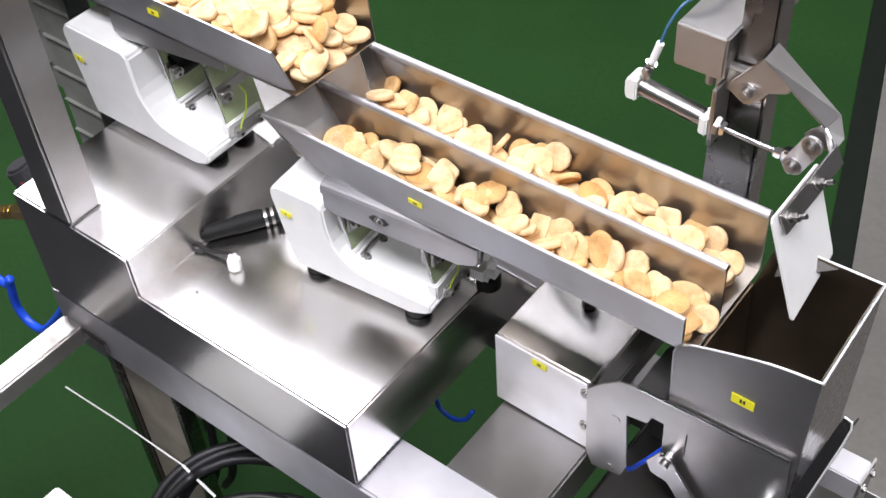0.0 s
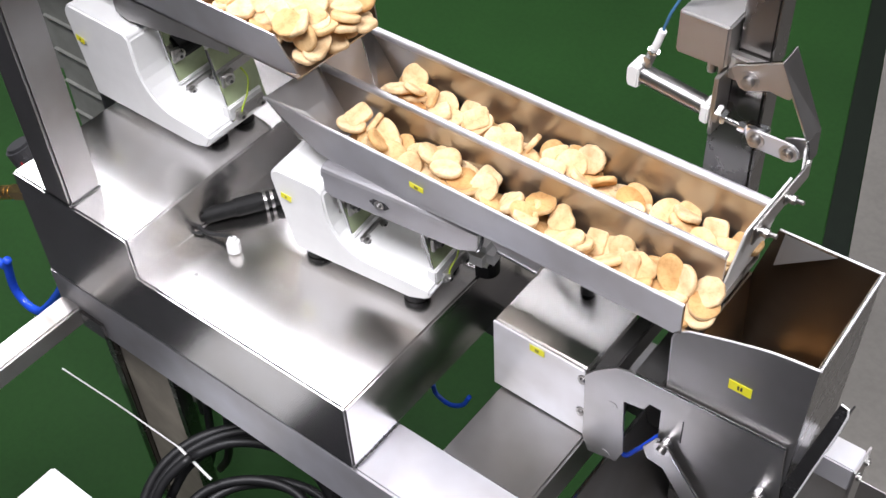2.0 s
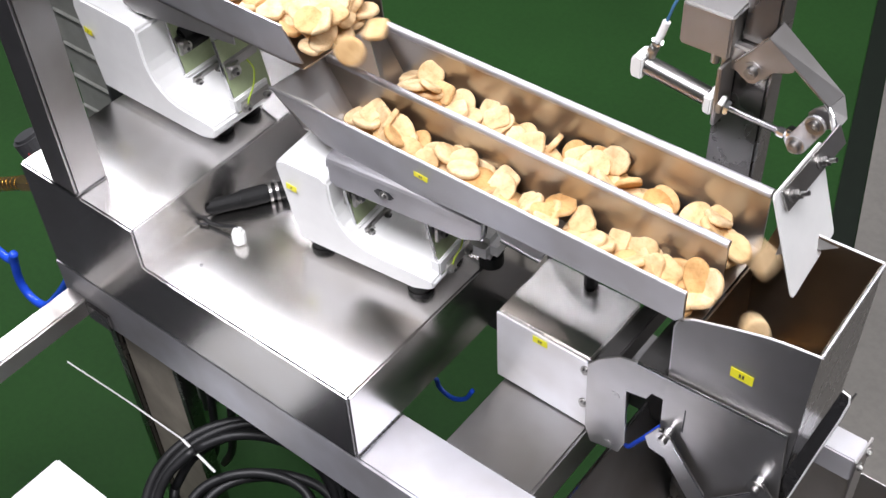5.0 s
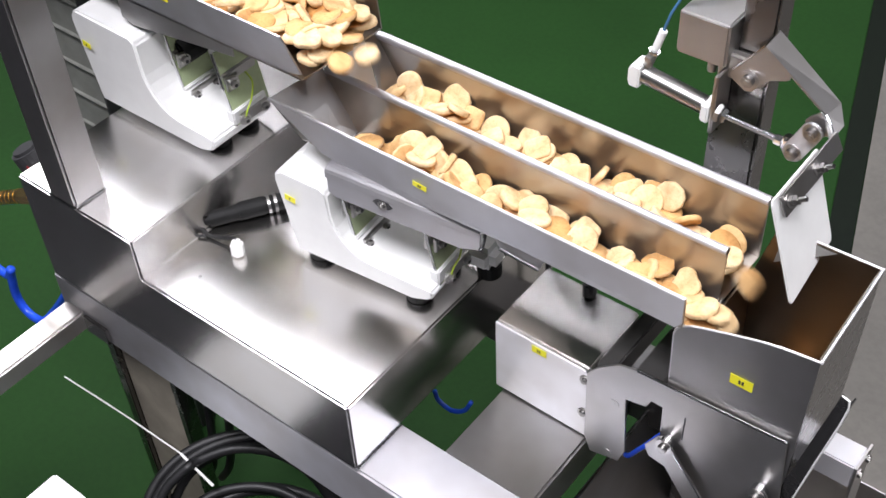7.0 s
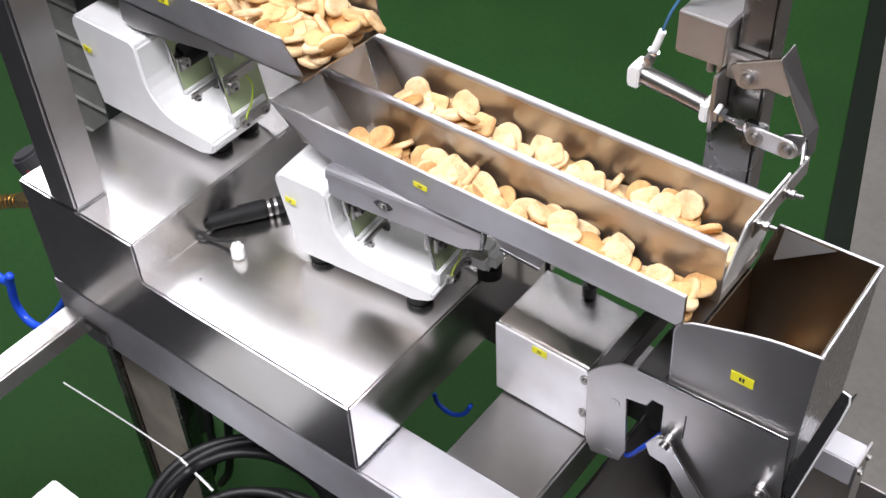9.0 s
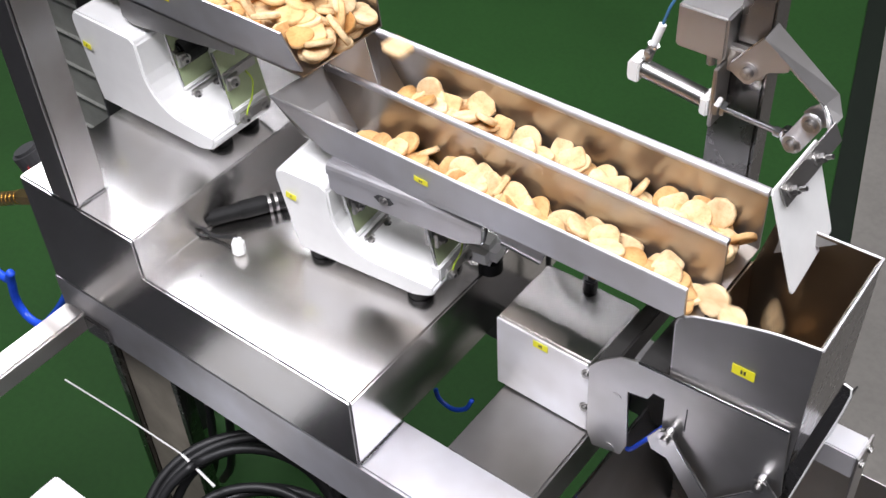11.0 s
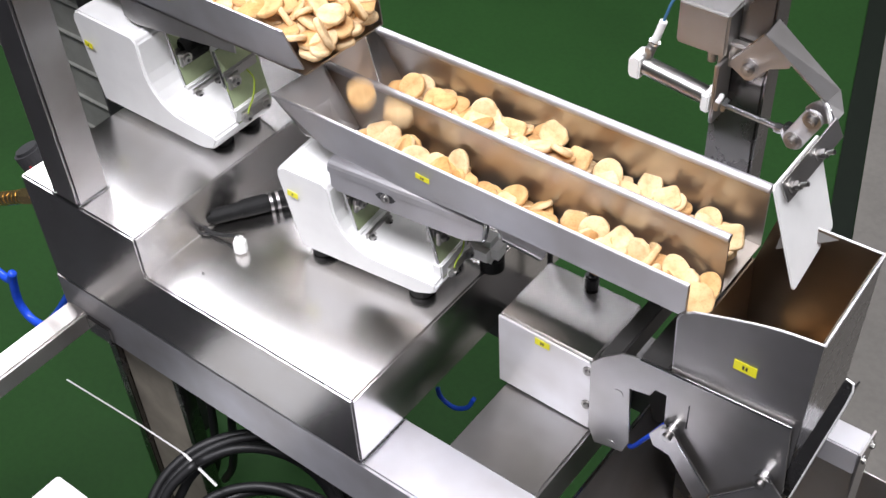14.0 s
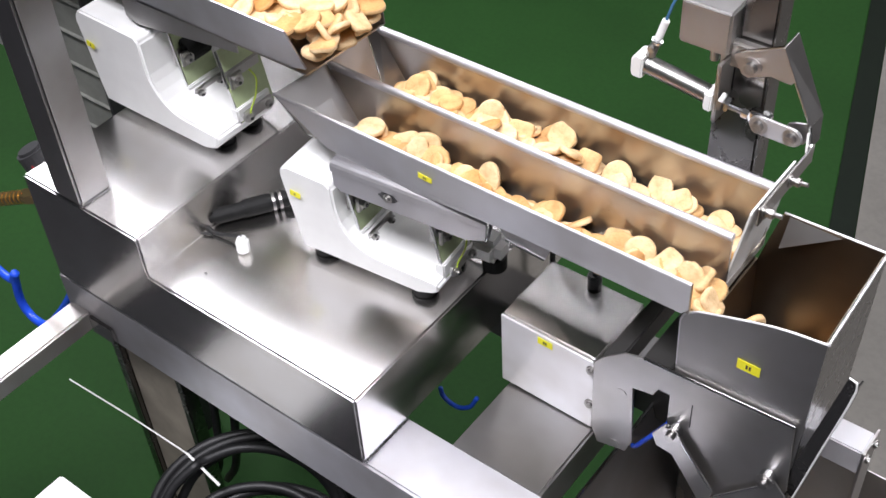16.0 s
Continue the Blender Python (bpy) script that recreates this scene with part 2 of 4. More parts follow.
def label_plate(parent, m, w, h, marks=2):
    """A yellow adhesive label with dark marks, lying in the x-y plane of m."""
    bm = block(-w / 2, w / 2, -h / 2, h / 2, 0, 0.0006, 0)
    bmesh.ops.transform(bm, matrix=m, verts=bm.verts)
    lab = part("label", bm, YELLOW, parent, "small yellow adhesive label")
    for i in range(marks):
        cx = (i - (marks - 1) / 2) * w * 0.14
        bm = block(cx - w * 0.045, cx + w * 0.045, -h * 0.2, h * 0.2, 0.0006, 0.001, 0)
        bmesh.ops.transform(bm, matrix=m, verts=bm.verts)
        part("print", bm, PRINT, lab)
    return lab


# front: local x along the machine, local y upwards, local z towards the front
FACE_FRONT = Matrix(((1, 0, 0, 0), (0, 0, -1, 0), (0, 1, 0, 0), (0, 0, 0, 1)))
FLOOR_Z = -0.95

# ---- hall ----
tagged(part("floor", block(-7, 7, -7, 7, FLOOR_Z - 0.1, FLOOR_Z), GREEN_FLOOR), "dark green painted hall floor with dull sheen", "floor", kind="structure")
tagged(part("floor_walkway", sheet([(0.739, -0.19, FLOOR_Z), (6.9, -0.19, FLOOR_Z), (6.9, 6.9, FLOOR_Z), (-1.55, 6.9, FLOOR_Z)], 0.006), CONCRETE), "grey worn concrete walkway beside green floor", "floor", kind="structure")
tagged(part("floor_trim", sheet([(0.668, -0.19, FLOOR_Z), (0.736, -0.19, FLOOR_Z), (-1.553, 6.9, FLOOR_Z), (-1.621, 6.9, FLOOR_Z)], 0.008), EDGE_STRIP), "black rubber edge strip between green floor and concrete", "floor trim", kind="structure")
# Unseen floor area, added so the front faces reflect dark grey, not green.
tagged(part("floor_front", block(-7, 7, -7, -0.2, FLOOR_Z, FLOOR_Z + 0.006), FRONT_FLOOR), "unseen dark grey floor in front, added for the front reflections", "floor", kind="structure")
# Walls and ceiling stand unseen, added to close the hall and shape reflections.
for nm, a in (("wall_north", (-7, 7, 7, 7.2)), ("wall_south", (-7, 7, -7.2, -7)), ("wall_east", (7, 7.2, -7, 7)), ("wall_west", (-7.2, -7, -7, 7))):
    tagged(part(nm, block(*a, FLOOR_Z, 3.6), WALL_PAINT), "unseen grey hall wall around the machine", "wall", kind="structure")
tagged(part("ceiling", block(-7.2, 7.2, -7.2, 7.2, 3.6, 3.8), CEILING_PAINT), "unseen pale grey ceiling over the hall", "ceiling", kind="structure")


def ceiling_light(x, y, lx, ly, watts, turn=0):
    data = bpy.data.lights.new("tube_light", "AREA")
    data.shape, data.size, data.size_y, data.energy = "RECTANGLE", lx, ly, watts
    data.color = (0.95, 0.935, 1.0)
    ob = new("lamp_light", data)
    ob.matrix_basis = pose(x, y, 3.3, 0, 0, turn)
    t = thing("ceiling_light", "long white light fitting added unseen under the hall ceiling", "ceiling light", pose(x, y, 3.31, 0, 0, turn), "hall lights")
    part("housing", block(-lx / 2 - 0.03, lx / 2 + 0.03, -ly / 2 - 0.03, ly / 2 + 0.03, 0.0, 0.08, 0.01), WHITE_PLASTIC, t)
    for sx in (-lx / 3, lx / 3):
        part("hanger", rod((sx, 0, 0.08), (sx, 0, 0.29), 0.006, 8), STEEL_Z, t)


# Fittings are unseen; the last two are added to brighten flap and far floor.
for x, y, lx, ly, watts in ((-3.2, 1.55, 4.4, 1.5, 360), (0.2, -1.2, 2.8, 1.0, 345), (2.5, 0.7, 1.6, 0.8, 130), (0.6, 4.8, 1.6, 1.0, 170)):
    ceiling_light(x, y, lx, ly, watts)

# ---- machine frame ----
frame_thing = thing("machine_frame", "welded stainless steel square-tube machine frame on the floor", "frame")
part("front_beam", block(-0.665, 0.36, 0.0, 0.1, -0.245, -0.138, 0.004), STEEL_RAIL, frame_thing)
# Rear and cross beam carry darkened copies of the frame steel.
part("rear_beam", block(-0.665, 0.36, 0.36, 0.44, -0.222, -0.138, 0.004), STEEL_UNLIT, frame_thing)
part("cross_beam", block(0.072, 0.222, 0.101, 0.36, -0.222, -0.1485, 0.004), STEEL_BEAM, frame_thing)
part("outrigger", block(-0.650, -0.604, -0.9, -0.001, -0.236, -0.195, 0.004), STEEL_Y, frame_thing)
part("outrigger_plate", block(-0.604, -0.548, -0.0075, -0.001, -0.238, -0.202, 0.001), STEEL_DIMMED, frame_thing)
for x, y in ((-0.625, 0.38), (0.32, 0.03), (0.32, 0.38)):
    part("leg", block(x - 0.016, x + 0.016, y - 0.016, y + 0.016, FLOOR_Z + 0.012, -0.223 if y > 0.1 else -0.246, 0.003), STEEL_SHADED, frame_thing)
    part("foot_plate", block(x - 0.04, x + 0.04, y - 0.04, y + 0.04, FLOOR_Z, FLOOR_Z + 0.012, 0.002), STEEL_DULL, frame_thing)

part("leg_panel", block(-0.620, -0.478, 0.046, 0.054, FLOOR_Z + 0.004, -0.246, 0.002), TAN, frame_thing, "mottled tan-grey flat leg panel")
for x0, x1 in ((-0.642, -0.6205), (-0.4775, -0.462)):
    part("leg_edge", block(x0, x1, 0.036, 0.064, FLOOR_Z + 0.002, -0.246, 0.002), STEEL_SHADED, frame_thing, "dark leg angle")

# stepped sheet-metal housing
housing = thing("stepped_housing", "stepped satin stainless steel housing with welded corners", "machine housing")
profile = [(-0.655, -0.134), (0, -0.134), (0, 0), (-0.40, 0), (-0.40, 0.076), (-0.655, 0.076)]
part("shell", prism(profile, 0.0, 0.50, 0.003, 3), STEEL_TOP, housing)
# Overlay added only to darken the front; the housing is one metal.
part("front_overlay", prism([(-0.653, -0.134), (-0.002, -0.134), (-0.002, -0.0022), (-0.4022, -0.0022), (-0.4022, 0.0738), (-0.653, 0.0738)], -0.0012, -0.0002, 0), STEEL_DIMMED, housing, "front face overlay, darkened for its dark reflection")
weld = bmesh.new()
for i in range(26):
    f = i / 25
    bmesh.ops.create_icosphere(weld, subdivisions=1, radius=0.0022 + 0.0006 * math.sin(i * 2.3), matrix=Matrix.Translation((0.001, 0.004 + f * 0.092, -0.1355)))
part("weld_bead", weld, CHROME, housing)
part("drain_screw", rod((-0.335, 0.055, 0.0), (-0.335, 0.055, 0.0015), 0.0022, 10), BOLT, housing)

# upright post on the upper step
post = thing("upright_post", "square stainless steel upright post welded to the housing", "post")
part("tube", block(-0.58, -0.519, 0.0005, 0.058, 0.0765, 1.5, 0.004), STEEL_Z, post)
part("weld_seam", joined(rod((-0.5185, 0.001, 0.077), (-0.5185, 0.058, 0.077), 0.002, 8), rod((-0.58, 0.0, 0.077), (-0.519, 0.0, 0.077), 0.002, 8)), CHROME, post)


# ---- vibrating feeder drives ----
def arc(cx, cz, r, a0, a1, n):
    return [(cx + r * math.cos(radians(a0 + (a1 - a0) * i / n)), cz + r * math.sin(radians(a0 + (a1 - a0) * i / n))) for i in range(n + 1)]


def feeder_drive(label, m, length, springs, recess, lift=0.0, under=0.016, col=0.095):
    """A white cast drive base; local x downstream, y to the back, z up from the surface it stands on."""
    d = thing("feeder_drive", label, "vibrating feeder", m, "feeder drives")
    n = length
    outline = [(0.026, under), (n - 0.035, under), (n - 0.008, under + 0.01), (n, 0.036), (n, 0.046), (n - 0.006, 0.050), (col + 0.07, 0.052)]
    outline += arc(col + 0.07, 0.122, 0.070, 270, 180, 7)[1:] + [(col - 0.002, 0.15 + lift), (col - 0.011, 0.160 + lift), (0.016, 0.163 + lift), (0.004, 0.155 + lift), (0.001, 0.142 + lift)]
    body = part("body", prism(outline, 0.0, 0.124, 0.009, 4), WHITE_CAST, d, "", True)
    for p in body.data.polygons:
        p.use_smooth = p.area < 0.0009
    for x in (0.05, n - 0.04):
        for y in (0.024 if col < 0.1 else 0.042, 0.10):
            part("rubber_foot", rod((x, y, 0), (x, y, 0.022), 0.019, 20, 0.002), RUBBER, d)
    part("coil", rod((col + 0.009, recess + 0.01, 0.118), (col + 0.009, 0.11, 0.118), 0.024, 24, 0.003), RUBBER, d, "black electromagnet coil")
    for u in springs:
        low, high, lean = 0.056, 0.165, -0.024
        part("leaf_spring", sheet([(u + lean, recess, high), (u + lean, recess + 0.072, high), (u, recess + 0.072, low - 0.012), (u, recess, low - 0.012)], 0.0035, 0.0005), FIBRE, d, "green glass-fibre leaf spring plate")
        part("edge_strip", sheet([(u + lean, recess - 0.002, high), (u + lean, recess - 0.0002, high), (u, recess - 0.0002, low - 0.012), (u, recess - 0.002, low - 0.012)], 0.0045), CHROME, d)
        part("clamp_block", block(u - 0.016, u - 0.0005, recess - 0.004, recess + 0.066, 0.044, 0.070, 0.002), WHITE_CAST, d)
        part("clamp_bar", block(u + 0.0045, u + 0.009, recess + 0.002, recess + 0.06, low - 0.008, low + 0.010, 0.001), STEEL_DULL, d)
        k = lean * 0.55
        part("clamp_plate", block(u + k + 0.0045, u + k + 0.010, recess - 0.001, recess + 0.022, low + 0.048, low + 0.072, 0.001), BOLT, d)
        part("clamp_plate", block(u + k - 0.012, u + k - 0.0005, recess - 0.001, recess + 0.068, low + 0.046, low + 0.074, 0.002), STEEL_DULL, d)
        for y, z, x in ((recess + 0.009, low, u + 0.0095), (recess + 0.05, low, u + 0.0095), (recess + 0.010, low + 0.060, u + k + 0.0105)):
            head = bolt((x, y, z), (1, -0.25, 0), d, 0.0062)
            part("socket", rod((x + 0.0066, y - 0.0016, z), (x + 0.0082, y - 0.002, z), 0.0030, 6), DARK, head)
    u = springs[1]
    part("earth_wire", hose([(u + 0.004, recess + 0.03, 0.128), (u + 0.018, recess + 0.028, 0.118), (u + 0.020, recess + 0.02, 0.094), (u + 0.012, recess + 0.014, 0.07), (u + 0.011, recess + 0.01, 0.06)], 0.0014, 8), EARTH, d, "yellow and green earth wire")
    label_plate(d, Matrix.Translation((0.030, -0.0035, 0.120)) @ FACE_FRONT @ pose(0, 0, 0, 0, 0, -8), 0.018, 0.010, 1)
    return d


def rail_of(d, x0, x1, y, z0, z1):
    """The pressed rail that carries the trough, on its drive."""
    rail = part("rail", prism([(x0, z0 + 0.006), (x0 + 0.012, z0), (x1 - 0.03, z0), (x1, z0 + 0.012), (x1, z1), (x0, z1)], y, y + 0.003, 0.001, 1), STEEL_RAIL, d, "bright pressed steel mounting rail")
    fold = [(y - 0.0012, z1 - 0.010)] + [(y + 0.0095 - 0.0107 * math.cos(a), z1 - 0.004 + 0.0107 * math.sin(a)) for a in (0.3, 0.7, 1.1, 1.5)] + [(y + 0.026, z1 + 0.007), (y + 0.026, z1 + 0.0045), (y + 0.0095, z1 + 0.004), (y + 0.0032, z1 - 0.002), (y + 0.0012, z1 - 0.010)]
    part("top_fold", extrude_x(fold, x0 - 0.001, x1 + 0.001), STEEL_RAIL, rail, "", False)
    part("end_curl", hose([(x1 - 0.001, y + 0.001, z0 + 0.012), (x1 + 0.004, y + 0.002, z0 + 0.024), (x1 + 0.004, y + 0.008, z1), (x1 + 0.001, y + 0.02, z1 + 0.004)], 0.0022, 8, 4), CHROME, rail)
    xm = x0 * 0.62 + x1 * 0.38
    zm = z0 * 0.45 + z1 * 0.55
    part("slot", prism([(xm - 0.016, zm), (xm - 0.009, zm - 0.006), (xm + 0.009, zm - 0.006), (xm + 0.016, zm), (xm + 0.009, zm + 0.006), (xm - 0.009, zm + 0.006)], y - 0.0006, y + 0.001, 0), DARK, rail)
    bolt((xm, y - 0.0007, zm - 0.001), (0, -1, 0), rail, 0.0045)


EARTH = plain("yellow_green_wire", (0.45, 0.6, 0.05), 0.4)
lower_drive = feeder_drive("white cast vibrating feeder base on the lower step", pose(-0.270, 0.169, 0.0, 0, 0, 5.5), 0.262, (0.125, 0.262), 0.022)
rail_of(lower_drive, 0.105, 0.345, -0.006, 0.163, 0.205)
part("rear_shoe", block(0.225, 0.306, 0.084, 0.130, 0.024, 0.066, 0.012, 4), WHITE_CAST, lower_drive)
part("rubber_foot", rod((0.286, 0.112, 0), (0.286, 0.112, 0.026), 0.018, 20, 0.002), RUBBER, lower_drive)
upper_drive = feeder_drive("white cast vibrating feeder base beside the upright post", pose(-0.706, 0.193, 0.076, 0, 0, 0.0), 0.286, (0.183, 0.288), 0.050, 0.012, 0.012, 0.150)
part("back_wall", prism([(0.13, 0.04), (0.278, 0.04), (0.270, 0.150), (0.13, 0.165)], 0.112, 0.1235, 0.003), WHITE_CAST, upper_drive)


# ---- troughs ----
Z_TOP, X_IN, X_OUT = 0.269, -0.262, 0.362
trough = thing("feed_trough", "twin-lane brushed stainless steel feed trough full of biscuits", "trough")


def lane_section(y0, y1, slope):
    t = 0.0025
    pts = [(y0, Z_TOP), (y0, 0.222), (y0 + slope, 0.176), (y1, 0.176)]
    inner = [(y1, 0.176 + t), (y0 + slope + 0.001, 0.176 + t), (y0 + t, 0.223), (y0 + t, Z_TOP)]
    return pts + inner


part("front_lane", extrude_x(lane_section(0.190, 0.2835, 0.045), -0.205, X_OUT), STEEL_IN, trough)
part("rear_lane", extrude_x([(0.2865, 0.176), (0.385, 0.176), (0.3845, 0.1785), (0.2865, 0.1785)], -0.205, X_OUT), STEEL_IN, trough)
part("centre_wall", block(X_IN + 0.008, X_OUT, 0.2835, 0.2865, 0.176, Z_TOP, 0), STEEL_IN, trough)
part("rolled_edge", rod((X_IN + 0.008, 0.285, Z_TOP - 0.002), (X_OUT, 0.285, Z_TOP - 0.002), 0.0054, 18), STEEL_RAIL, trough)
part("back_wall", block(X_IN + 0.008, X_OUT, 0.385, 0.388, 0.176, Z_TOP + 0.002, 0), STEEL_IN, trough)
part("rolled_edge", rod((X_IN + 0.008, 0.3885, Z_TOP - 0.001), (X_OUT, 0.3885, Z_TOP - 0.001), 0.0064, 18), STEEL_RAIL, trough)
part("front_skirt", sheet([(-0.272, 0.1875, 0.268), (X_OUT, 0.1875, 0.268), (X_OUT, 0.1875, 0.232), (X_OUT - 0.008, 0.1875, 0.221), (0.128, 0.1875, 0.221), (-0.10, 0.1895, 0.205), (-0.185, 0.1895, 0.215)], 0.002), STEEL_X, trough, "folded side sheet")
part("front_edge", rod((-0.272, 0.189, 0.268), (X_OUT, 0.190, 0.2685), 0.0025, 10), STEEL_X, trough)
part("end_plate", joined(sheet([(-0.272, 0.190, 0.268), (X_IN, 0.2835, Z_TOP), (-0.206, 0.2835, 0.18), (-0.206, 0.236, 0.178)], 0.0015), sheet([(-0.272, 0.190, 0.268), (-0.206, 0.236, 0.178), (-0.218, 0.191, 0.222)], 0.0015)), STEEL_POST, trough)
part("end_plate", sheet([(X_IN, 0.2865, Z_TOP), (X_IN, 0.372, Z_TOP), (-0.214, 0.348, 0.183), (-0.214, 0.2865, 0.183)], 0.002), STEEL_LIT, trough, "sloping end plate, lightened for the light it catches")
part("corner_gusset", sheet([(X_IN, 0.3725, Z_TOP), (-0.214, 0.3485, 0.183), (-0.196, 0.3845, 0.181), (X_IN + 0.012, 0.3845, Z_TOP)], 0.0015), STEEL_POST, trough)
part("lower_fold", sheet([(0.098, 0.1895, 0.222), (0.176, 0.1895, 0.2215), (0.168, 0.1895, 0.2000), (0.110, 0.1895, 0.2030)], 0.002), STEEL_DULL, trough)
part("fold_edge", rod((0.110, 0.1885, 0.2030), (0.168, 0.1885, 0.2000), 0.0015, 8), CHROME, trough)
label_plate(trough, Matrix.Translation((-0.012, 0.1870, 0.246)) @ FACE_FRONT @ pose(0, 0, 0, 0, 0, -3), 0.022, 0.008, 2)

upper = thing("upper_trough", "brushed stainless steel feed trough heaped with biscuits", "trough")
# Trough is drawn on unseen to x -1.45, adding shade on the floor.
part("front_wall", sheet([(-1.45, 0.205, 0.366), (-0.250, 0.205, 0.366), (-0.226, 0.212, 0.312), (-0.25, 0.212, 0.306), (-1.45, 0.212, 0.29)], 0.0025), STEEL_X, upper)
part("tray_floor", sheet([(-1.45, 0.212, 0.302), (-0.226, 0.212, 0.302), (-0.218, 0.362, 0.302), (-1.45, 0.362, 0.302)], 0.0025), STEEL_IN, upper)
part("back_wall", sheet([(-1.45, 0.363, 0.47), (-0.232, 0.363, 0.47), (-0.218, 0.363, 0.302), (-1.45, 0.363, 0.296)], 0.0025), STEEL_IN, upper)
part("end_wall", sheet([(-1.45, 0.205, 0.366), (-1.45, 0.363, 0.47), (-1.45, 0.363, 0.29), (-1.45, 0.205, 0.29)], 0.0025), STEEL_IN, upper)
part("side_channel", prism([(-0.60, 0.262), (-0.575, 0.255), (-0.36, 0.285), (-0.36, 0.30), (-0.60, 0.30)], 0.214, 0.217, 0.001, 1), STEEL_DULL, upper)
label_plate(upper, Matrix.Translation((-0.475, 0.2035, 0.345)) @ FACE_FRONT, 0.022, 0.009, 2)

# ---- control box on the cross beam ----
cbox = thing("control_box", "closed stainless steel control box with a yellow label", "control box")
part("case", block(0.062, 0.2165, 0.245, 0.372, -0.148, -0.005, 0.003), STEEL_TOP, cbox)
part("cover", prism([(0.062, -0.143), (0.2165, -0.146), (0.2195, -0.020), (0.2130, -0.008), (0.062, -0.006)], 0.241, 0.2445, 0.001, 1), STEEL_LIT, cbox, "brushed front cover, lightened for its bright reflection")
for z in (-0.024, -0.094):
    bolt((0.2125, 0.2398, z), (0.25, -1, 0), cbox, 0.0048)
label_plate(cbox, Matrix.Translation((0.137, 0.2405, -0.018)) @ FACE_FRONT, 0.024, 0.012, 2)
part("cable_gland", rod((0.14, 0.36, -0.004), (0.14, 0.36, 0.02), 0.011, 12, 0.002), DARK, cbox)
tagged(part("control_cable", hose([(0.14, 0.36, 0.018), (0.145, 0.36, 0.05), (0.12, 0.37, 0.075), (0.06, 0.39, 0.05), (0.03, 0.42, -0.05), (0.03, 0.43, -0.13)], 0.0045), CABLE, None, "", True), "black cable rising from the control box", "cable")

# ---- hopper below the trough outlet ----
hopper = thing("weigh_hopper", "open sheet-steel weigh hopper below the trough outlet", "hopper")
front = [(0.352, 0.205), (0.356, 0.217), (0.366, 0.2255), (0.383, 0.234), (0.46, 0.2595), (0.519, 0.269), (0.512, -0.03), (0.44, -0.08), (0.40, -0.06), (0.355, 0.03)]
part("front_panel", prism(front, 0.192, 0.1945, 0), STEEL_DULL, hopper)
# Thin inner sheets are added to carry the painted brown reflection.
part("inner_overlay", prism([(x, z - 0.004) for x, z in front if x < 0.5], 0.195, 0.196, 0), STEEL_BROWNED, hopper)
part("right_panel", sheet([(0.519, 0.1945, 0.269), (0.513, 0.366, 0.2605), (0.508, 0.366, -0.03), (0.513, 0.1945, -0.03)], 0.0025), STEEL_SHADED, hopper)
part("back_panel", prism([(0.387, 0.2585), (0.513, 0.2605), (0.508, -0.03), (0.44, -0.08), (0.335, 0.0), (0.335, 0.172), (0.3655, 0.172)], 0.364, 0.3665, 0), STEEL_BROWNED, hopper, "hopper back panel, browned for the biscuit reflection")
part("deflector", sheet([(0.460, 0.3635, 0.2565), (0.396, 0.3635, 0.2580), (0.396, 0.345, 0.222)], 0.0015), STEEL_DULL, hopper, "bright bent deflector corner")
part("rim_wire", rod((0.388, 0.3655, 0.2590), (0.513, 0.3655, 0.2610), 0.0014, 8), STEEL_LIT, hopper)
part("left_panel", sheet([(0.3660, 0.1965, 0.173), (0.3660, 0.3635, 0.173), (0.3720, 0.3635, 0.02), (0.3720, 0.1965, 0.02)], 0.0025), STEEL_BROWNED, hopper)
part("right_overlay", sheet([(0.5155, 0.1965, 0.2645), (0.5100, 0.3630, 0.2570), (0.5050, 0.3630, -0.03), (0.5095, 0.1965, -0.03)], 0.001), STEEL_BROWNED, hopper)
part("rim_wire", hose([(0.352, 0.193, 0.205), (0.356, 0.193, 0.217), (0.366, 0.193, 0.2255), (0.383, 0.193, 0.234), (0.46, 0.193, 0.2595), (0.519, 0.193, 0.269)], 0.0015, 8, 4), STEEL_LIT, hopper)
part("rim_wire", rod((0.5195, 0.193, 0.269), (0.5135, 0.366, 0.261), 0.0020, 10), STEEL_LIT, hopper)
part("rim_wire", rod((0.352, 0.193, 0.205), (0.354, 0.193, 0.13), 0.0014, 8), STEEL_LIT, hopper)
label_plate(hopper, Matrix.Translation((0.441, 0.1915, 0.182)) @ FACE_FRONT @ pose(0, 0, 0, 0, 0, 0), 0.028, 0.015, 2)

# bracket that carries the weigh hopper, and its two discharge doors
bracket = thing("hopper_bracket", "grey sheet-steel mounting bracket hooked beside the weigh hopper", "bracket")
hook = [(0.245, 0.065), (0.262, 0.087), (0.288, 0.110), (0.315, 0.118), (0.508, 0.128), (0.516, 0.011), (0.464, -0.039), (0.429, -0.059), (0.374, -0.019),
        (0.356, 0.001), (0.3537, 0.0265), (0.353, 0.0756), (0.3374, 0.0753), (0.3308, 0.0598), (0.3032, 0.0535), (0.309, -0.050), (0.300, -0.078), (0.257, -0.089), (0.247, -0.063)]
part("plate", prism(hook, 0.1875, 0.1905, 0.0008, 1), STEEL_DULL, bracket)
part("ridge", rod((0.315, 0.1870, 0.1185), (0.508, 0.1870, 0.1285), 0.0022, 10), CHROME, bracket)
part("slit", block(0.3835, 0.385, 0.1868, 0.1874, 0.036, 0.079, 0), DARK, bracket)
for x, z in ((0.288, 0.035), (0.284, -0.072)):
    part("flush_screw", joined(rod((x, 0.1865, z), (x, 0.1874, z), 0.0068, 18), rod((x, 0.1862, z), (x, 0.187, z), 0.0022, 6)), STEEL_DULL, bracket)
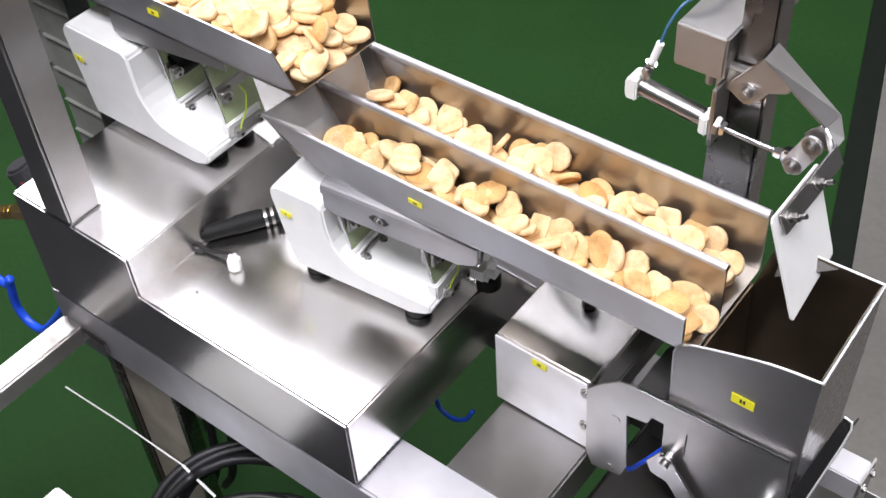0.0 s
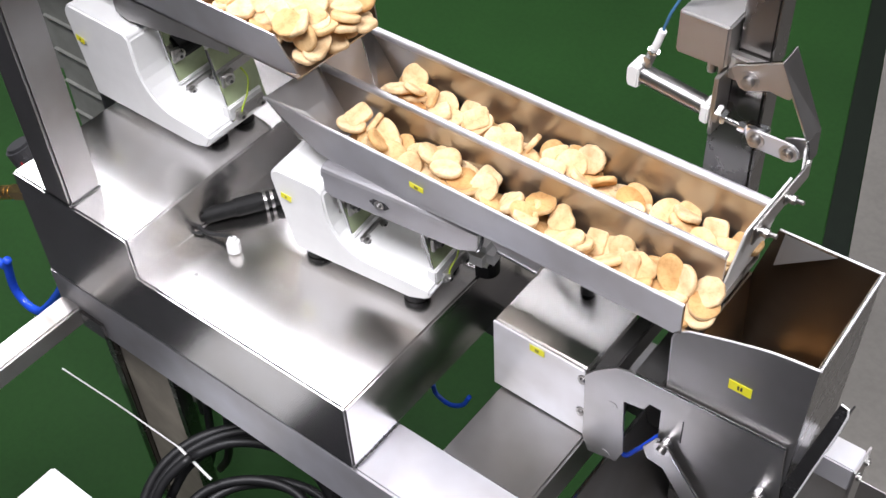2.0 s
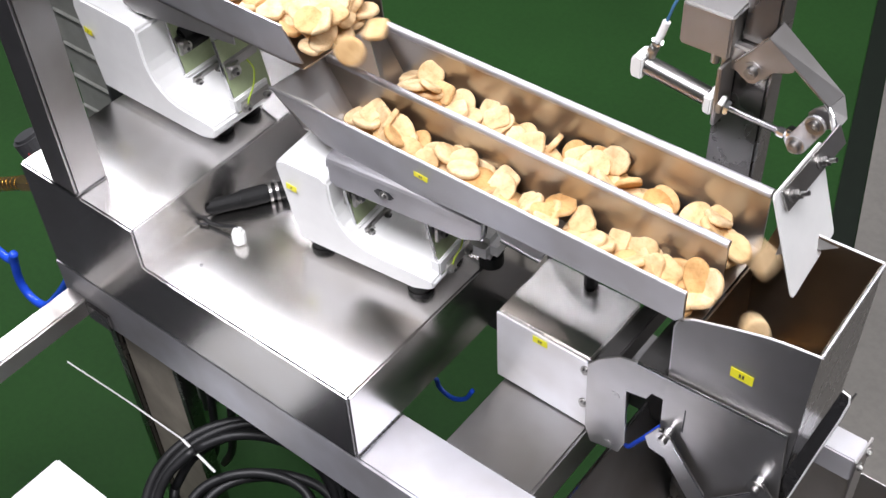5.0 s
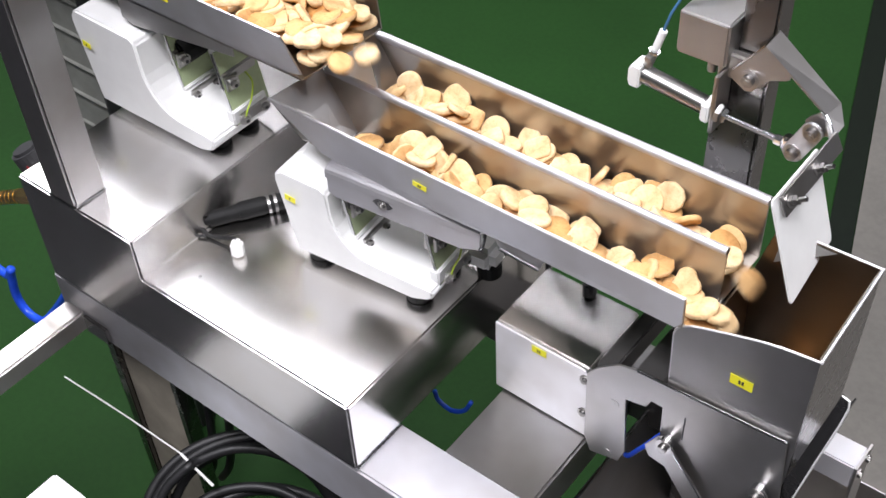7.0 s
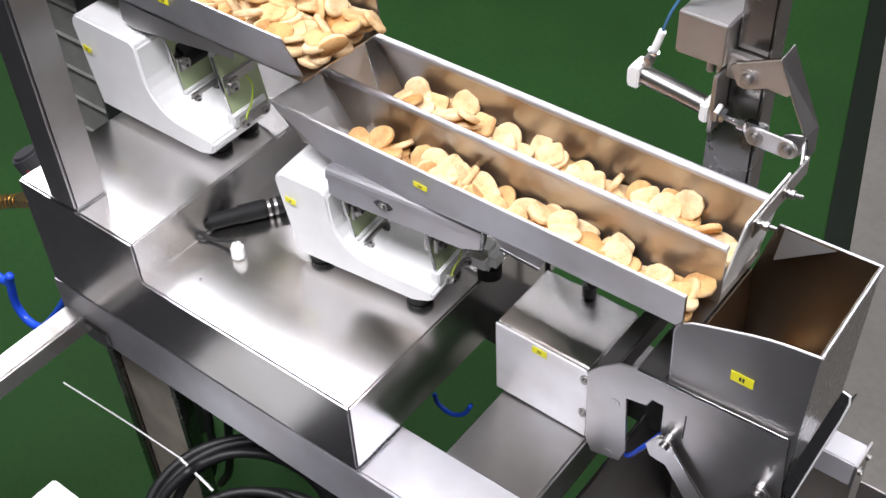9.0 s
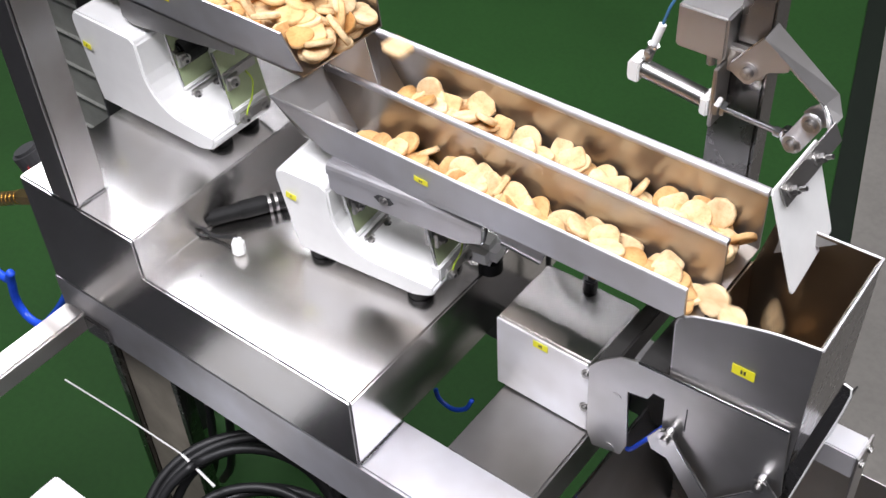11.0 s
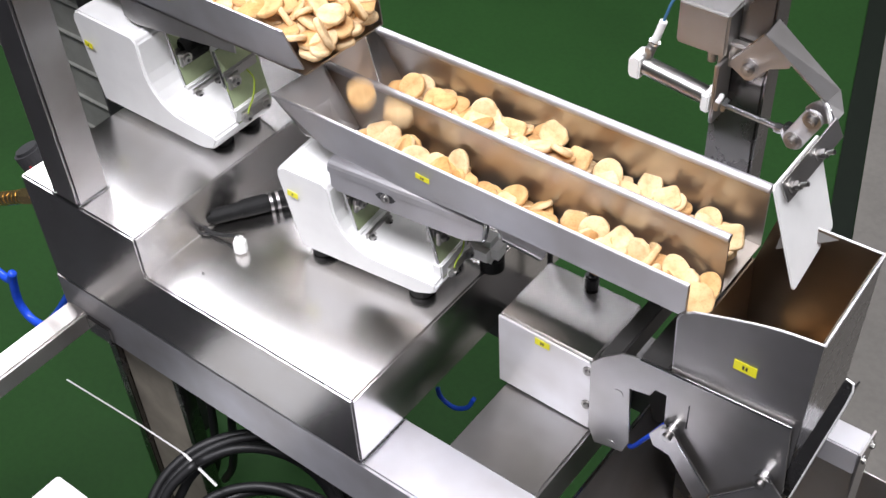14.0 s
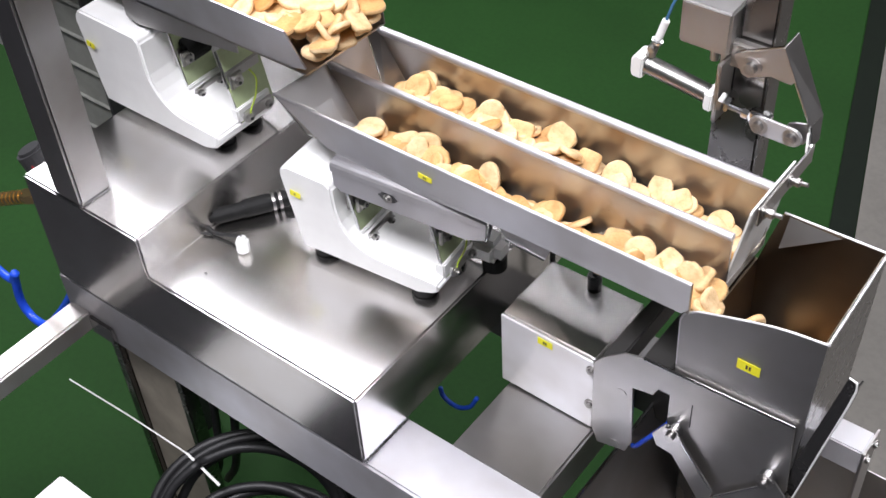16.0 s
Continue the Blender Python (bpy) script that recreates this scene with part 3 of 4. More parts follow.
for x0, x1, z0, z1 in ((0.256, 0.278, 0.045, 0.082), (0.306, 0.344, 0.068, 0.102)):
    part("support_arm", block(x0, x1, 0.1910, 0.43, z0, z1, 0.002), STEEL_UNLIT, bracket, "support arm, darkened for its dark reflection")


def hinge_bolt(d):
    """A socket-head bolt with two washers and a nut, at the hinge of a door."""
    head = part("bolt", joined(rod((0, -0.006, 0), (0, -0.013, 0), 0.0062, 18, 0.001), rod((0, -0.0128, 0), (0, -0.0134, 0), 0.003, 6)), BOLT, d)
    part("washer", rod((0, -0.0045, 0), (0, -0.006, 0), 0.0115, 24), STEEL_POST, head)
    part("spring_washer", rod((0, -0.0025, 0), (0, -0.0045, 0), 0.009, 20), BOLT, head)
    part("spacer", rod((0, -0.0025, 0), (0, 0.0065, 0), 0.0105, 20), CHROME, d)


def discharge_door(name, label, m, arm, reach):
    """A hopper door hung on a bolt; arm: outline of its lever from the hinge, reach: where the lip of the door lies."""
    d = thing(name, label, "hopper door", m, "discharge doors")
    hinge_bolt(d)
    part("lever", prism(arm, -0.0022, 0.0008, 0.0005, 1), STEEL_DULL, d)
    (x0, z0), (x1, z1) = reach
    part("door_plate", sheet([(x0, 0.016, z0), (x0, 0.185, z0), (x1, 0.185, z1), (x1, 0.016, z1)], 0.0025), STEEL_DULL, d)
    part("lever_edge", rod((x0, -0.0026, z0), (x1, -0.0026, z1), 0.0009, 6), CHROME, d)
    return d


left_door = discharge_door("discharge_door", "grey steel discharge door with a bolted lever", pose(0.3676, 0.180, 0.0225),
                           [(-0.0275, -0.021), (-0.012, 0.008), (0.006, 0.010), (0.0135, -0.008), (0.0625, -0.072), (0.060, -0.090), (0.045, -0.103), (0.003, -0.042), (-0.0205, -0.039)], ((0.0135, -0.010), (0.0625, -0.073)))
right_door = discharge_door("discharge_door", "grey steel discharge door with a bolted lever", pose(0.492, 0.180, 0.0265),
                            [(-0.060, -0.084), (-0.006, -0.018), (-0.008, 0.004), (0.006, 0.009), (0.026, -0.014), (0.034, -0.05), (0.012, -0.10), (-0.05, -0.12)], ((-0.006, -0.0185), (-0.060, -0.0845)))
# Upper plate of the right discharge door, its dark reflection in the steel colour.
guard = thing("door_upper_plate", "slanted sheet-steel upper plate of the right discharge door, with a pale edge", "guard plate")
part("sheet", sheet([(0.5485, 0.192, 0.2390), (0.5590, 0.190, 0.2266), (0.5235, 0.190, 0.0024), (0.5060, 0.192, 0.0102)], 0.0025), STEEL_SHADED, guard)
part("return_fold", sheet([(0.5590, 0.1925, 0.2266), (0.5590, 0.214, 0.2180), (0.5235, 0.214, -0.006), (0.5235, 0.1925, 0.0024)], 0.002), STEEL_SHADED, guard)
part("edge", hose([(0.5490, 0.1905, 0.2395), (0.5595, 0.189, 0.2266), (0.5420, 0.189, 0.115), (0.5240, 0.189, 0.0024)], 0.0012, 6, 3), WHITE_PLASTIC, guard, "pale edge strip")
clip = thing("side_clip", "folded steel side bracket with two small bolts", "bracket")
part("arm", block(0.516, 0.5690, 0.276, 0.314, -0.012, 0.030, 0.002), STEEL_X, clip)
part("flange", block(0.5695, 0.5725, 0.270, 0.318, -0.150, 0.036, 0.001), STEEL_POST, clip)
for y, z in ((0.282, 0.016), (0.304, 0.022)):
    bolt((0.5730, y, z), (1, -0.3, 0), clip, 0.0042)
bin_ = thing("receiving_tray", "stainless steel receiving tray under the hopper", "tray")
part("tray_floor", block(0.30, 0.62, 0.12, 0.44, -0.68, -0.675, 0), STEEL_DULL, bin_)
for nm, a in (("front_side", (0.30, 0.62, 0.12, 0.123)), ("rear_side", (0.30, 0.62, 0.437, 0.44)), ("end_side", (0.30, 0.303, 0.123, 0.437)), ("end_side", (0.617, 0.62, 0.123, 0.437))):
    part(nm, block(*a, -0.675, -0.57, 0), STEEL_DULL, bin_)
part("stand", block(0.42, 0.50, 0.24, 0.32, FLOOR_Z, -0.681, 0.003), STEEL_Z, bin_)

chute = thing("discharge_chute", "open stainless steel discharge chute under the hopper doors", "chute")
for nm, pts in (("front_side", [(0.25, 0.11, -0.19), (0.60, 0.11, -0.19), (0.55, 0.16, -0.5), (0.33, 0.16, -0.5)]), ("rear_side", [(0.25, 0.43, -0.19), (0.60, 0.43, -0.19), (0.55, 0.40, -0.5), (0.33, 0.40, -0.5)]),
                ("end_side", [(0.25, 0.11, -0.19), (0.25, 0.43, -0.19), (0.33, 0.40, -0.5), (0.33, 0.16, -0.5)]), ("end_side", [(0.60, 0.11, -0.19), (0.60, 0.43, -0.19), (0.55, 0.40, -0.5), (0.55, 0.16, -0.5)])):
    part(nm, sheet(pts, 0.002), STEEL_DULL, chute)
part("rim", hose([(0.25, 0.11, -0.19), (0.425, 0.11, -0.19), (0.60, 0.11, -0.19)], 0.003, 8, 3), CHROME, chute)
part("rim", hose([(0.25, 0.11, -0.19), (0.25, 0.27, -0.19), (0.25, 0.43, -0.19)], 0.003, 8, 3), CHROME, chute)
part("stay", block(0.335, 0.36, 0.404, 0.43, -0.45, -0.223, 0.002), STEEL_Z, chute)

# ---- gate column, valve housing and pneumatic gate ----
column = thing("gate_column", "square stainless steel column behind the trough", "column")
part("tube", block(0.233, 0.300, 0.47, 0.512, FLOOR_Z + 0.01, 0.378, 0.004), STEEL_SHADED, column)
part("upper_tube", block(0.2565, 0.300, 0.47, 0.512, 0.3785, 1.2, 0.003), STEEL_SHADED, column)
part("base_plate", block(0.19, 0.334, 0.438, 0.582, FLOOR_Z, FLOOR_Z + 0.01, 0.002), STEEL_DULL, column)
part("mount_plate", block(0.2500, 0.2555, 0.430, 0.469, 0.292, 0.378, 0.0015), STEEL_POST, column)
part("pivot_lug", block(0.252, 0.30, 0.4555, 0.4695, 0.362, 0.398, 0.003), STEEL_DULL, column)
vbox = thing("valve_housing", "brushed stainless steel box housing on top of the column", "housing")
part("case", block(0.188, 0.255, 0.445, 0.80, 0.380, 0.440, 0.003), STEEL_POST, vbox)
part("gland", joined(rod((0.232, 0.46, 0.362), (0.232, 0.46, 0.380), 0.006, 12), rod((0.246, 0.456, 0.355), (0.246, 0.456, 0.380), 0.004, 12)), BOLT, vbox)

cyl = thing("air_cylinder", "small bright pneumatic cylinder with white end caps", "pneumatic cylinder")
CY = 0.440


def on_axis(x):
    """A point on the slightly sloping axis of the cylinder."""
    return (x, CY, 0.3355 - 0.13 * (x - 0.152))


part("barrel", rod(on_axis(0.153), on_axis(0.240), 0.0122, 40, 0.001), BARREL, cyl)
part("barrel_collar", rod(on_axis(0.1528), on_axis(0.157), 0.0128, 32, 0.0006), BOLT, cyl)
part("end_cap", prism([(0.136, 0.325), (0.136, 0.347), (0.143, 0.354), (0.1525, 0.352), (0.1525, 0.320), (0.139, 0.320)], CY - 0.015, CY + 0.013, 0.002), WHITE_PLASTIC, cyl)
part("front_cap", prism([(0.2385, 0.309), (0.2385, 0.334), (0.2495, 0.334), (0.2495, 0.307)], CY - 0.0135, CY + 0.0135, 0.002), WHITE_PLASTIC, cyl)
part("nut", rod(on_axis(0.2560), on_axis(0.2625), 0.0132, 6, 0.001), BOLT, cyl)
part("nut", rod(on_axis(0.2640), on_axis(0.2700), 0.0105, 6, 0.001), CHROME, cyl)
part("elbow", joined(rod((0.155, CY, 0.349), (0.161, CY + 0.001, 0.369), 0.0062, 16, 0.001), rod((0.1595, CY - 0.010, 0.364), (0.1605, CY + 0.008, 0.366), 0.0052, 14, 0.001)), BOLT, cyl)
part("release_ring", rod((0.1615, CY + 0.001, 0.370), (0.1628, CY + 0.0015, 0.3745), 0.0078, 18, 0.001), CHROME, cyl)
part("push_fitting", rod((0.1628, CY + 0.002, 0.3745), (0.1705, CY + 0.005, 0.4040), 0.0050, 16, 0.001), WHITE_PLASTIC, cyl)
rod_part = part("piston_rod", joined(rod((0.190, CY, 0.3215), (0.292, CY, 0.3165), 0.0042, 16), rod((0.286, CY, 0.3165), (0.295, CY, 0.316), 0.0068, 6, 0.0006), block(0.295, 0.323, CY - 0.0045, CY + 0.011, 0.304, 0.325, 0.003)), CHROME, cyl, "polished piston rod", True)
for p in rod_part.data.polygons:
    p.use_smooth = False
tagged(part("air_tube", hose([(0.1695, CY + 0.0045, 0.400), (0.1725, CY + 0.007, 0.414), (0.177, CY + 0.012, 0.432), (0.186, CY + 0.03, 0.452), (0.205, CY + 0.06, 0.455), (0.215, CY + 0.10, 0.436)], 0.0019, 10), CLEAR_BLUE, None, "", True), "translucent blue air tube curving to the housing", "air tube")

# the gate: its own origin is the pivot; local poses as when closed
PIVOT = Vector((0.288, 0.448, 0.381))
gate = thing("swing_gate", "bent steel swing gate with a white flap", "gate", Matrix.Translation(PIVOT))


def rel(x, y, z):
    return (x - PIVOT.x, y - PIVOT.y, z - PIVOT.z)


web = [(0.264, 0.385), (0.264, 0.391), (0.268, 0.394), (0.3215, 0.4195), (0.3425, 0.381), (0.339, 0.375), (0.333, 0.3745), (0.313, 0.3765), (0.284, 0.364), (0.276, 0.366)]
part("web", prism([(x - PIVOT.x, z - PIVOT.z) for x, z in web], -0.004, -0.001, 0.0006, 1), STEEL_POST, gate)
part("flange", sheet([rel(0.3235, 0.444, 0.4205), rel(0.3235, 0.481, 0.4225), rel(0.3710, 0.481, 0.3235), rel(0.3710, 0.444, 0.3280)], 0.003, 0.0005), STEEL_POST, gate)
part("top_strip", sheet([rel(0.270, 0.444, 0.3955), rel(0.3225, 0.444, 0.4210), rel(0.3225, 0.4465, 0.4210), rel(0.270, 0.4465, 0.3955)], 0.0012), CHROME, gate)
part("lower_web", prism([(x - PIVOT.x, z - PIVOT.z) for x, z in ((0.3685, 0.334), (0.3735, 0.316), (0.3680, 0.302), (0.350, 0.302), (0.343, 0.310), (0.345, 0.325), (0.354, 0.330))], -0.0085, -0.0055, 0.0006, 1), STEEL_POST, gate)
part("bend", sheet([rel(0.3710, 0.444, 0.3280), rel(0.3710, 0.481, 0.3235), rel(0.3800, 0.458, 0.305), rel(0.3800, 0.424, 0.305)], 0.003), STEEL_POST, gate)
part("bend_edge", hose([rel(0.3715, 0.4435, 0.3280), rel(0.3775, 0.437, 0.316), rel(0.3810, 0.428, 0.309), rel(0.3815, 0.405, 0.309)], 0.0014, 6, 4), CHROME, gate)
part("cross_bar", block(*[c for p in zip(rel(0.3800, 0.298, 0.285), rel(0.3830, 0.438, 0.311)) for c in p], 0.0008, 1), STEEL_POST, gate)
bolt((0, -0.0045, 0), (0, -1, 0), gate, 0.0078)
corner = [(0.2875, 0.307), (0.2905, 0.312), (0.396, 0.312), (0.399, 0.308), (0.399, 0.194), (0.397, 0.187), (0.297, 0.172), (0.291, 0.172), (0.2885, 0.176)]
plate = bmesh.new()
loops = [[plate.verts.new(rel(0.3785 + d - (0.312 - z) * 0.157, y, z)) for y, z in corner] for d in (-0.0025, 0.0)]
plate.faces.new(loops[0])
plate.faces.new(loops[1][::-1])
for i in range(len(corner)):
    j = (i + 1) % len(corner)
    plate.faces.new((loops[0][i], loops[1][i], loops[1][j], loops[0][j]))
flap = part("flap", plate, WHITE_PLASTIC, gate, "white plastic flap plate")
for y in (0.312, 0.378):
    b_ = bolt(rel(0.3835, y, 0.298), (1, 0, 0.1), gate, 0.0055)
    part("nut", rod(rel(0.3895, y, 0.2985), rel(0.3945, y, 0.299), 0.0062, 6, 0.0006), BOLT, b_)
    part("stud", rod(rel(0.3945, y, 0.299), rel(0.404, y, 0.300), 0.003, 10), BOLT, b_)
link = thing("link_plate", "short bright steel link with two bolts", "link", pose(0.3134, 0.430, 0.3146))
part("plate", joined(prism(arc(0, 0, 0.0132, 90, 270, 8) + arc(0.042, 0, 0.0132, -90, 90, 8), 0.0, 0.003, 0.0005, 1)), STEEL_X, link)
bolt((0, -0.0006, 0), (0, -1, 0), link, 0.0072)
bolt((0.042, -0.0006, 0), (0, -1, 0), link, 0.0072)

# ---- cables, hoses and small fittings ----
lead = thing("sensor_lead", "black sensor lead with a round screw connector and white plug", "cable")
part("connector", joined(rod((-0.402, 0.140, 0.014), (-0.318, 0.262, 0.018), 0.0125, 20, 0.001), rod((-0.376, 0.178, 0.0155), (-0.352, 0.213, 0.0165), 0.0145, 22, 0.001), rod((-0.406, 0.134, 0.0138), (-0.400, 0.143, 0.0140), 0.0085, 16, 0.001)), RUBBER, lead)
part("collar", joined(rod((-0.3500, 0.2155, 0.0166), (-0.3475, 0.219, 0.0167), 0.0148, 22), rod((-0.3440, 0.224, 0.0168), (-0.3415, 0.2276, 0.0169), 0.0148, 22)), BOLT, lead)
part("lead", hose([(-0.404, 0.138, 0.0138), (-0.414, 0.130, 0.010), (-0.405, 0.126, 0.006), (-0.382, 0.122, 0.005), (-0.355, 0.128, 0.010), (-0.335, 0.128, 0.020), (-0.324, 0.124, 0.024)], 0.0032, 10), CABLE, lead, "", True)
part("loose_wire", hose([(-0.39, 0.145, 0.008), (-0.425, 0.118, 0.006), (-0.412, 0.108, 0.004), (-0.385, 0.118, 0.004)], 0.0022, 8), CABLE, lead, "", True)
part("plug", joined(rod((-0.3215, 0.121, 0.0015), (-0.3225, 0.1225, 0.022), 0.0105, 6, 0.0012), rod((-0.3225, 0.1225, 0.022), (-0.3235, 0.1235, 0.027), 0.0065, 12)), WHITE_PLASTIC, lead, "white hexagonal plug")

coil_rng = random.Random(7)
bundle = thing("cable_coil", "coiled black power cables tied below the frame", "cable")
mid, across, upward, depth = Vector((-0.308, 0.016, -0.566)), Vector((0.766, 0.642, 0)), Vector((-0.443, 0.529, 0.724)), Vector((-0.465, 0.555, -0.69))
for i in range(8):
    rx, ry = (0.188 - 0.009 * i, 0.170 - 0.008 * i) if i < 5 else (0.125 - 0.012 * (i - 5), 0.072 - 0.006 * (i - 5))
    rx, ry = rx + coil_rng.uniform(-0.006, 0.006), ry + coil_rng.uniform(-0.006, 0.006)
    c = mid + depth * (0.02 * (i % 3) - 0.02) + across * coil_rng.uniform(-0.015, 0.015) + upward * coil_rng.uniform(-0.02, 0.004)
    ring = [c + across * (rx * math.cos(a)) + upward * (ry * math.sin(a)) + depth * (0.018 * math.sin(a + i)) for a in (2 * math.pi * k / 14 + 0.7 * i for k in range(15))]
    part("loop", hose(ring, 0.0088, 10, 4), CABLE, bundle, "", True)
for i in range(4):
    if i in (1, 3):
        part("drop", hose([(-0.462 + 0.014 * i, 0.075 + 0.012 * i, -0.224), (-0.466 + 0.014 * i, 0.07 + 0.01 * i, -0.42), (-0.49 + 0.012 * i, 0.065 + 0.01 * i, -0.6), (-0.55 + 0.015 * i, 0.07 + 0.01 * i, -0.70)], 0.0078, 10, 5), CABLE, bundle, "", True)
part("tie", joined(rod((-0.440, -0.005, -0.452), (-0.368, -0.005, -0.487), 0.0028, 8), hose([(-0.440, -0.005, -0.452), (-0.53, 0.0, -0.468), (-0.625, 0.008, -0.492), (-0.81, 0.015, -0.527)], 0.0017, 6)), WHITE_PLASTIC, bundle, "long white cable tie tail")
tagged(part("blue_hose", hose([(-1.13, 0.10, -0.47), (-1.075, 0.10, -0.475), (-1.052, 0.10, -0.445), (-1.062, 0.10, -0.47), (-1.075, 0.10, -0.54), (-1.05, 0.10, -0.575), (-1.0, 0.10, -0.565), (-0.93, 0.10, -0.49), (-0.86, 0.10, -0.40), (-0.79, 0.1, -0.30), (-0.7, 0.1, -0.24)], 0.009, 12), BLUE, None, "", True), "bright blue air hose looping beside the frame", "air hose")
tagged(part("blue_hose", hose([(-0.112, 0.30, -0.345), (-0.105, 0.30, -0.365), (-0.078, 0.30, -0.372), (-0.050, 0.30, -0.352), (-0.034, 0.30, -0.318)], 0.004, 10), BLUE, None, "", True), "bright blue air hose below the control box", "air hose")
tagged(part("blue_hose", hose([(0.2930, 0.222, -0.108), (0.3000, 0.22, -0.101), (0.3107, 0.22, -0.0815), (0.3241, 0.22, -0.0566), (0.345, 0.23, -0.02)], 0.0036, 8), BLUE, None, "", True), "thin blue air hose behind the bracket", "air hose")
fitting = thing("brass_fitting", "knurled brass hose fitting on the housing", "fitting")
part("nut", rod((-0.657, 0.014, 0.022), (-0.690, 0.012, 0.006), 0.0145, 6, 0.001), BRASS, fitting)
for i in range(8):
    part("barb", rod((-0.690 - 0.012 * i, 0.012 - 0.001 * i, 0.006 - 0.0062 * i), (-0.701 - 0.012 * i, 0.011 - 0.001 * i, 0.0003 - 0.0062 * i), 0.012, 14, 0.0012), BRASS, fitting)
knob = thing("push_button", "red and black push button on the housing", "switch")
part("guard", joined(rod((-0.6555, 0.045, 0.040), (-0.675, 0.045, 0.048), 0.012, 22, 0.003), rod((-0.675, 0.045, 0.048), (-0.69, 0.040, 0.085), 0.024, 22, 0.005)), DARK, knob)
part("button", rod((-0.672, 0.030, 0.066), (-0.666, 0.025, 0.068), 0.0055, 18, 0.003), RED, knob)

BELT = plain("grey_belt", (0.20, 0.205, 0.185), 0.5, 0.0, 0.15, 30, 0.05)
belt = thing("cleated_elevator", "upright grey cleated elevator belt behind the housing", "elevator")
part("band", block(-0.93, -0.812, 0.285, 0.30, FLOOR_Z, 0.30, 0.003), BELT, belt)
part("wide_band", block(-1.42, -0.9305, 0.288, 0.298, -0.035, 0.30, 0.002), BELT, belt)
for i in range(4):
    part("cleat", block(-1.41, -0.94, 0.281, 0.2885, 0.02 + 0.07 * i, 0.023 + 0.07 * i, 0.001), BELT, belt)
part("side_guide", block(-0.808, -0.800, 0.27, 0.31, FLOOR_Z, 0.30, 0.001), DARK, belt)
for i in range(15):
    part("cleat", block(-0.925, -0.817, 0.278, 0.2855, -0.75 + 0.07 * i, -0.747 + 0.07 * i, 0.001), BELT, belt)
panel = thing("white_panel", "white painted sheet tabletop standing low beside the frame", "panel")
part("sheet", block(-0.626, -0.36, -0.44, -0.149, -0.53, -0.50, 0.004), WHITE_CAST, panel)
part("leg", block(-0.52, -0.48, -0.32, -0.28, FLOOR_Z + 0.001, -0.531, 0.003), STEEL_Z, panel)

# ---- biscuits ----
bis_rng = random.Random(21)


def biscuit_mesh(shape, r, seed):
    """A baked biscuit: a rounded slab with a soft, slightly uneven edge and top; its middle is the origin."""
    rng = random.Random(seed)
    n, h = 28, 0.0043
    def radius(a):
        if shape == "round":
            k = 1 + 0.02 * math.sin(3 * a + seed)
        elif shape == "oval":
            k = 1 / math.sqrt((math.cos(a) / 1.22) ** 2 + (math.sin(a) / 0.84) ** 2)
        elif shape == "scallop":
            k = 1 + 0.035 * math.cos(10 * a)
        elif shape == "square":
            k = 0.93 * (abs(math.cos(a) / 1.12) ** 5 + abs(math.sin(a) / 0.92) ** 5) ** -0.2
        elif shape == "peanut":
            k = 1.0 + 0.24 * math.cos(2 * a) - 0.02 * math.cos(4 * a)
        else:
            k = 0.98 + 0.13 * math.cos(3 * a) - 0.02 * math.cos(6 * a)
        return r * k * (1 + 0.02 * math.sin(2 * a + seed * 1.7))
    bm = bmesh.new()
    levels = [(0.0, 0.93), (0.22, 0.99), (0.42, 0.90), (0.60, 1.0), (0.80, 0.97), (0.93, 0.90), (0.985, 0.60), (1.0, 0.1), (0.99, -0.6), (0.95, -0.90), (0.0, -0.92)]
    rings = []
    for k, (s, z) in enumerate(levels):
        if s == 0:
            rings.append([bm.verts.new((0, 0, h * z))])
            continue
        ring = []
        for i in range(n):
            a = 2 * math.pi * i / n
            q = radius(a) * s
            bend = 0.0005 * math.sin(a * 2 + seed) * s
            lump = 0.0006 * noise.noise(Vector((math.cos(a) * s * 4.5, math.sin(a) * s * 4.5, seed * 3.1 + k)))
            ring.append(bm.verts.new((q * math.cos(a), q * math.sin(a), h * z + bend + lump)))
        rings.append(ring)
    for a, b in zip(rings, rings[1:]):
        for i in range(n):
            j = (i + 1) % n
            if len(a) == 1:
                bm.faces.new((a[0], b[i], b[j]))
            elif len(b) == 1:
                bm.faces.new((a[i], b[0], a[j]))
            else:
                bm.faces.new((a[i], b[i], b[j], a[j]))
    bmesh.ops.recalc_face_normals(bm, faces=bm.faces)
    for f in bm.faces:
        f.smooth = True
    me = bpy.data.meshes.new("biscuit")
    bm.to_mesh(me)
    bm.free()
    me.materials.append(BISCUIT)
    return me


KINDS = [("round", 0.0195), ("round", 0.0205), ("round", 0.0175), ("oval", 0.0195), ("oval", 0.018), ("scallop", 0.020), ("square", 0.019), ("square", 0.0175), ("oval", 0.0205), ("tri", 0.0185)]
SHAPE_WORD = {"round": "round", "oval": "oval", "scallop": "scalloped round", "square": "rectangular", "peanut": "waisted oval", "tri": "rounded triangular"}
MESHES = [biscuit_mesh(s, r, i + 1) for i, (s, r) in enumerate(KINDS)]


# how far each trough has shaken its load along, in metres, over time
def table(rows):
    ts, vs = zip(*rows)
    return lambda t: float(np.interp(t, ts, vs))


SHAKE_FRONT = table([(0, 0), (1.55, 0.070), (4.6, 0.070), (6.5, 0.172), (7.6, 0.236), (7.9, 0.239), (10.2, 0.239), (11.5, 0.318), (14.0, 0.470), (14.5, 0.487), (15.65, 0.489), (16, 0.517)])
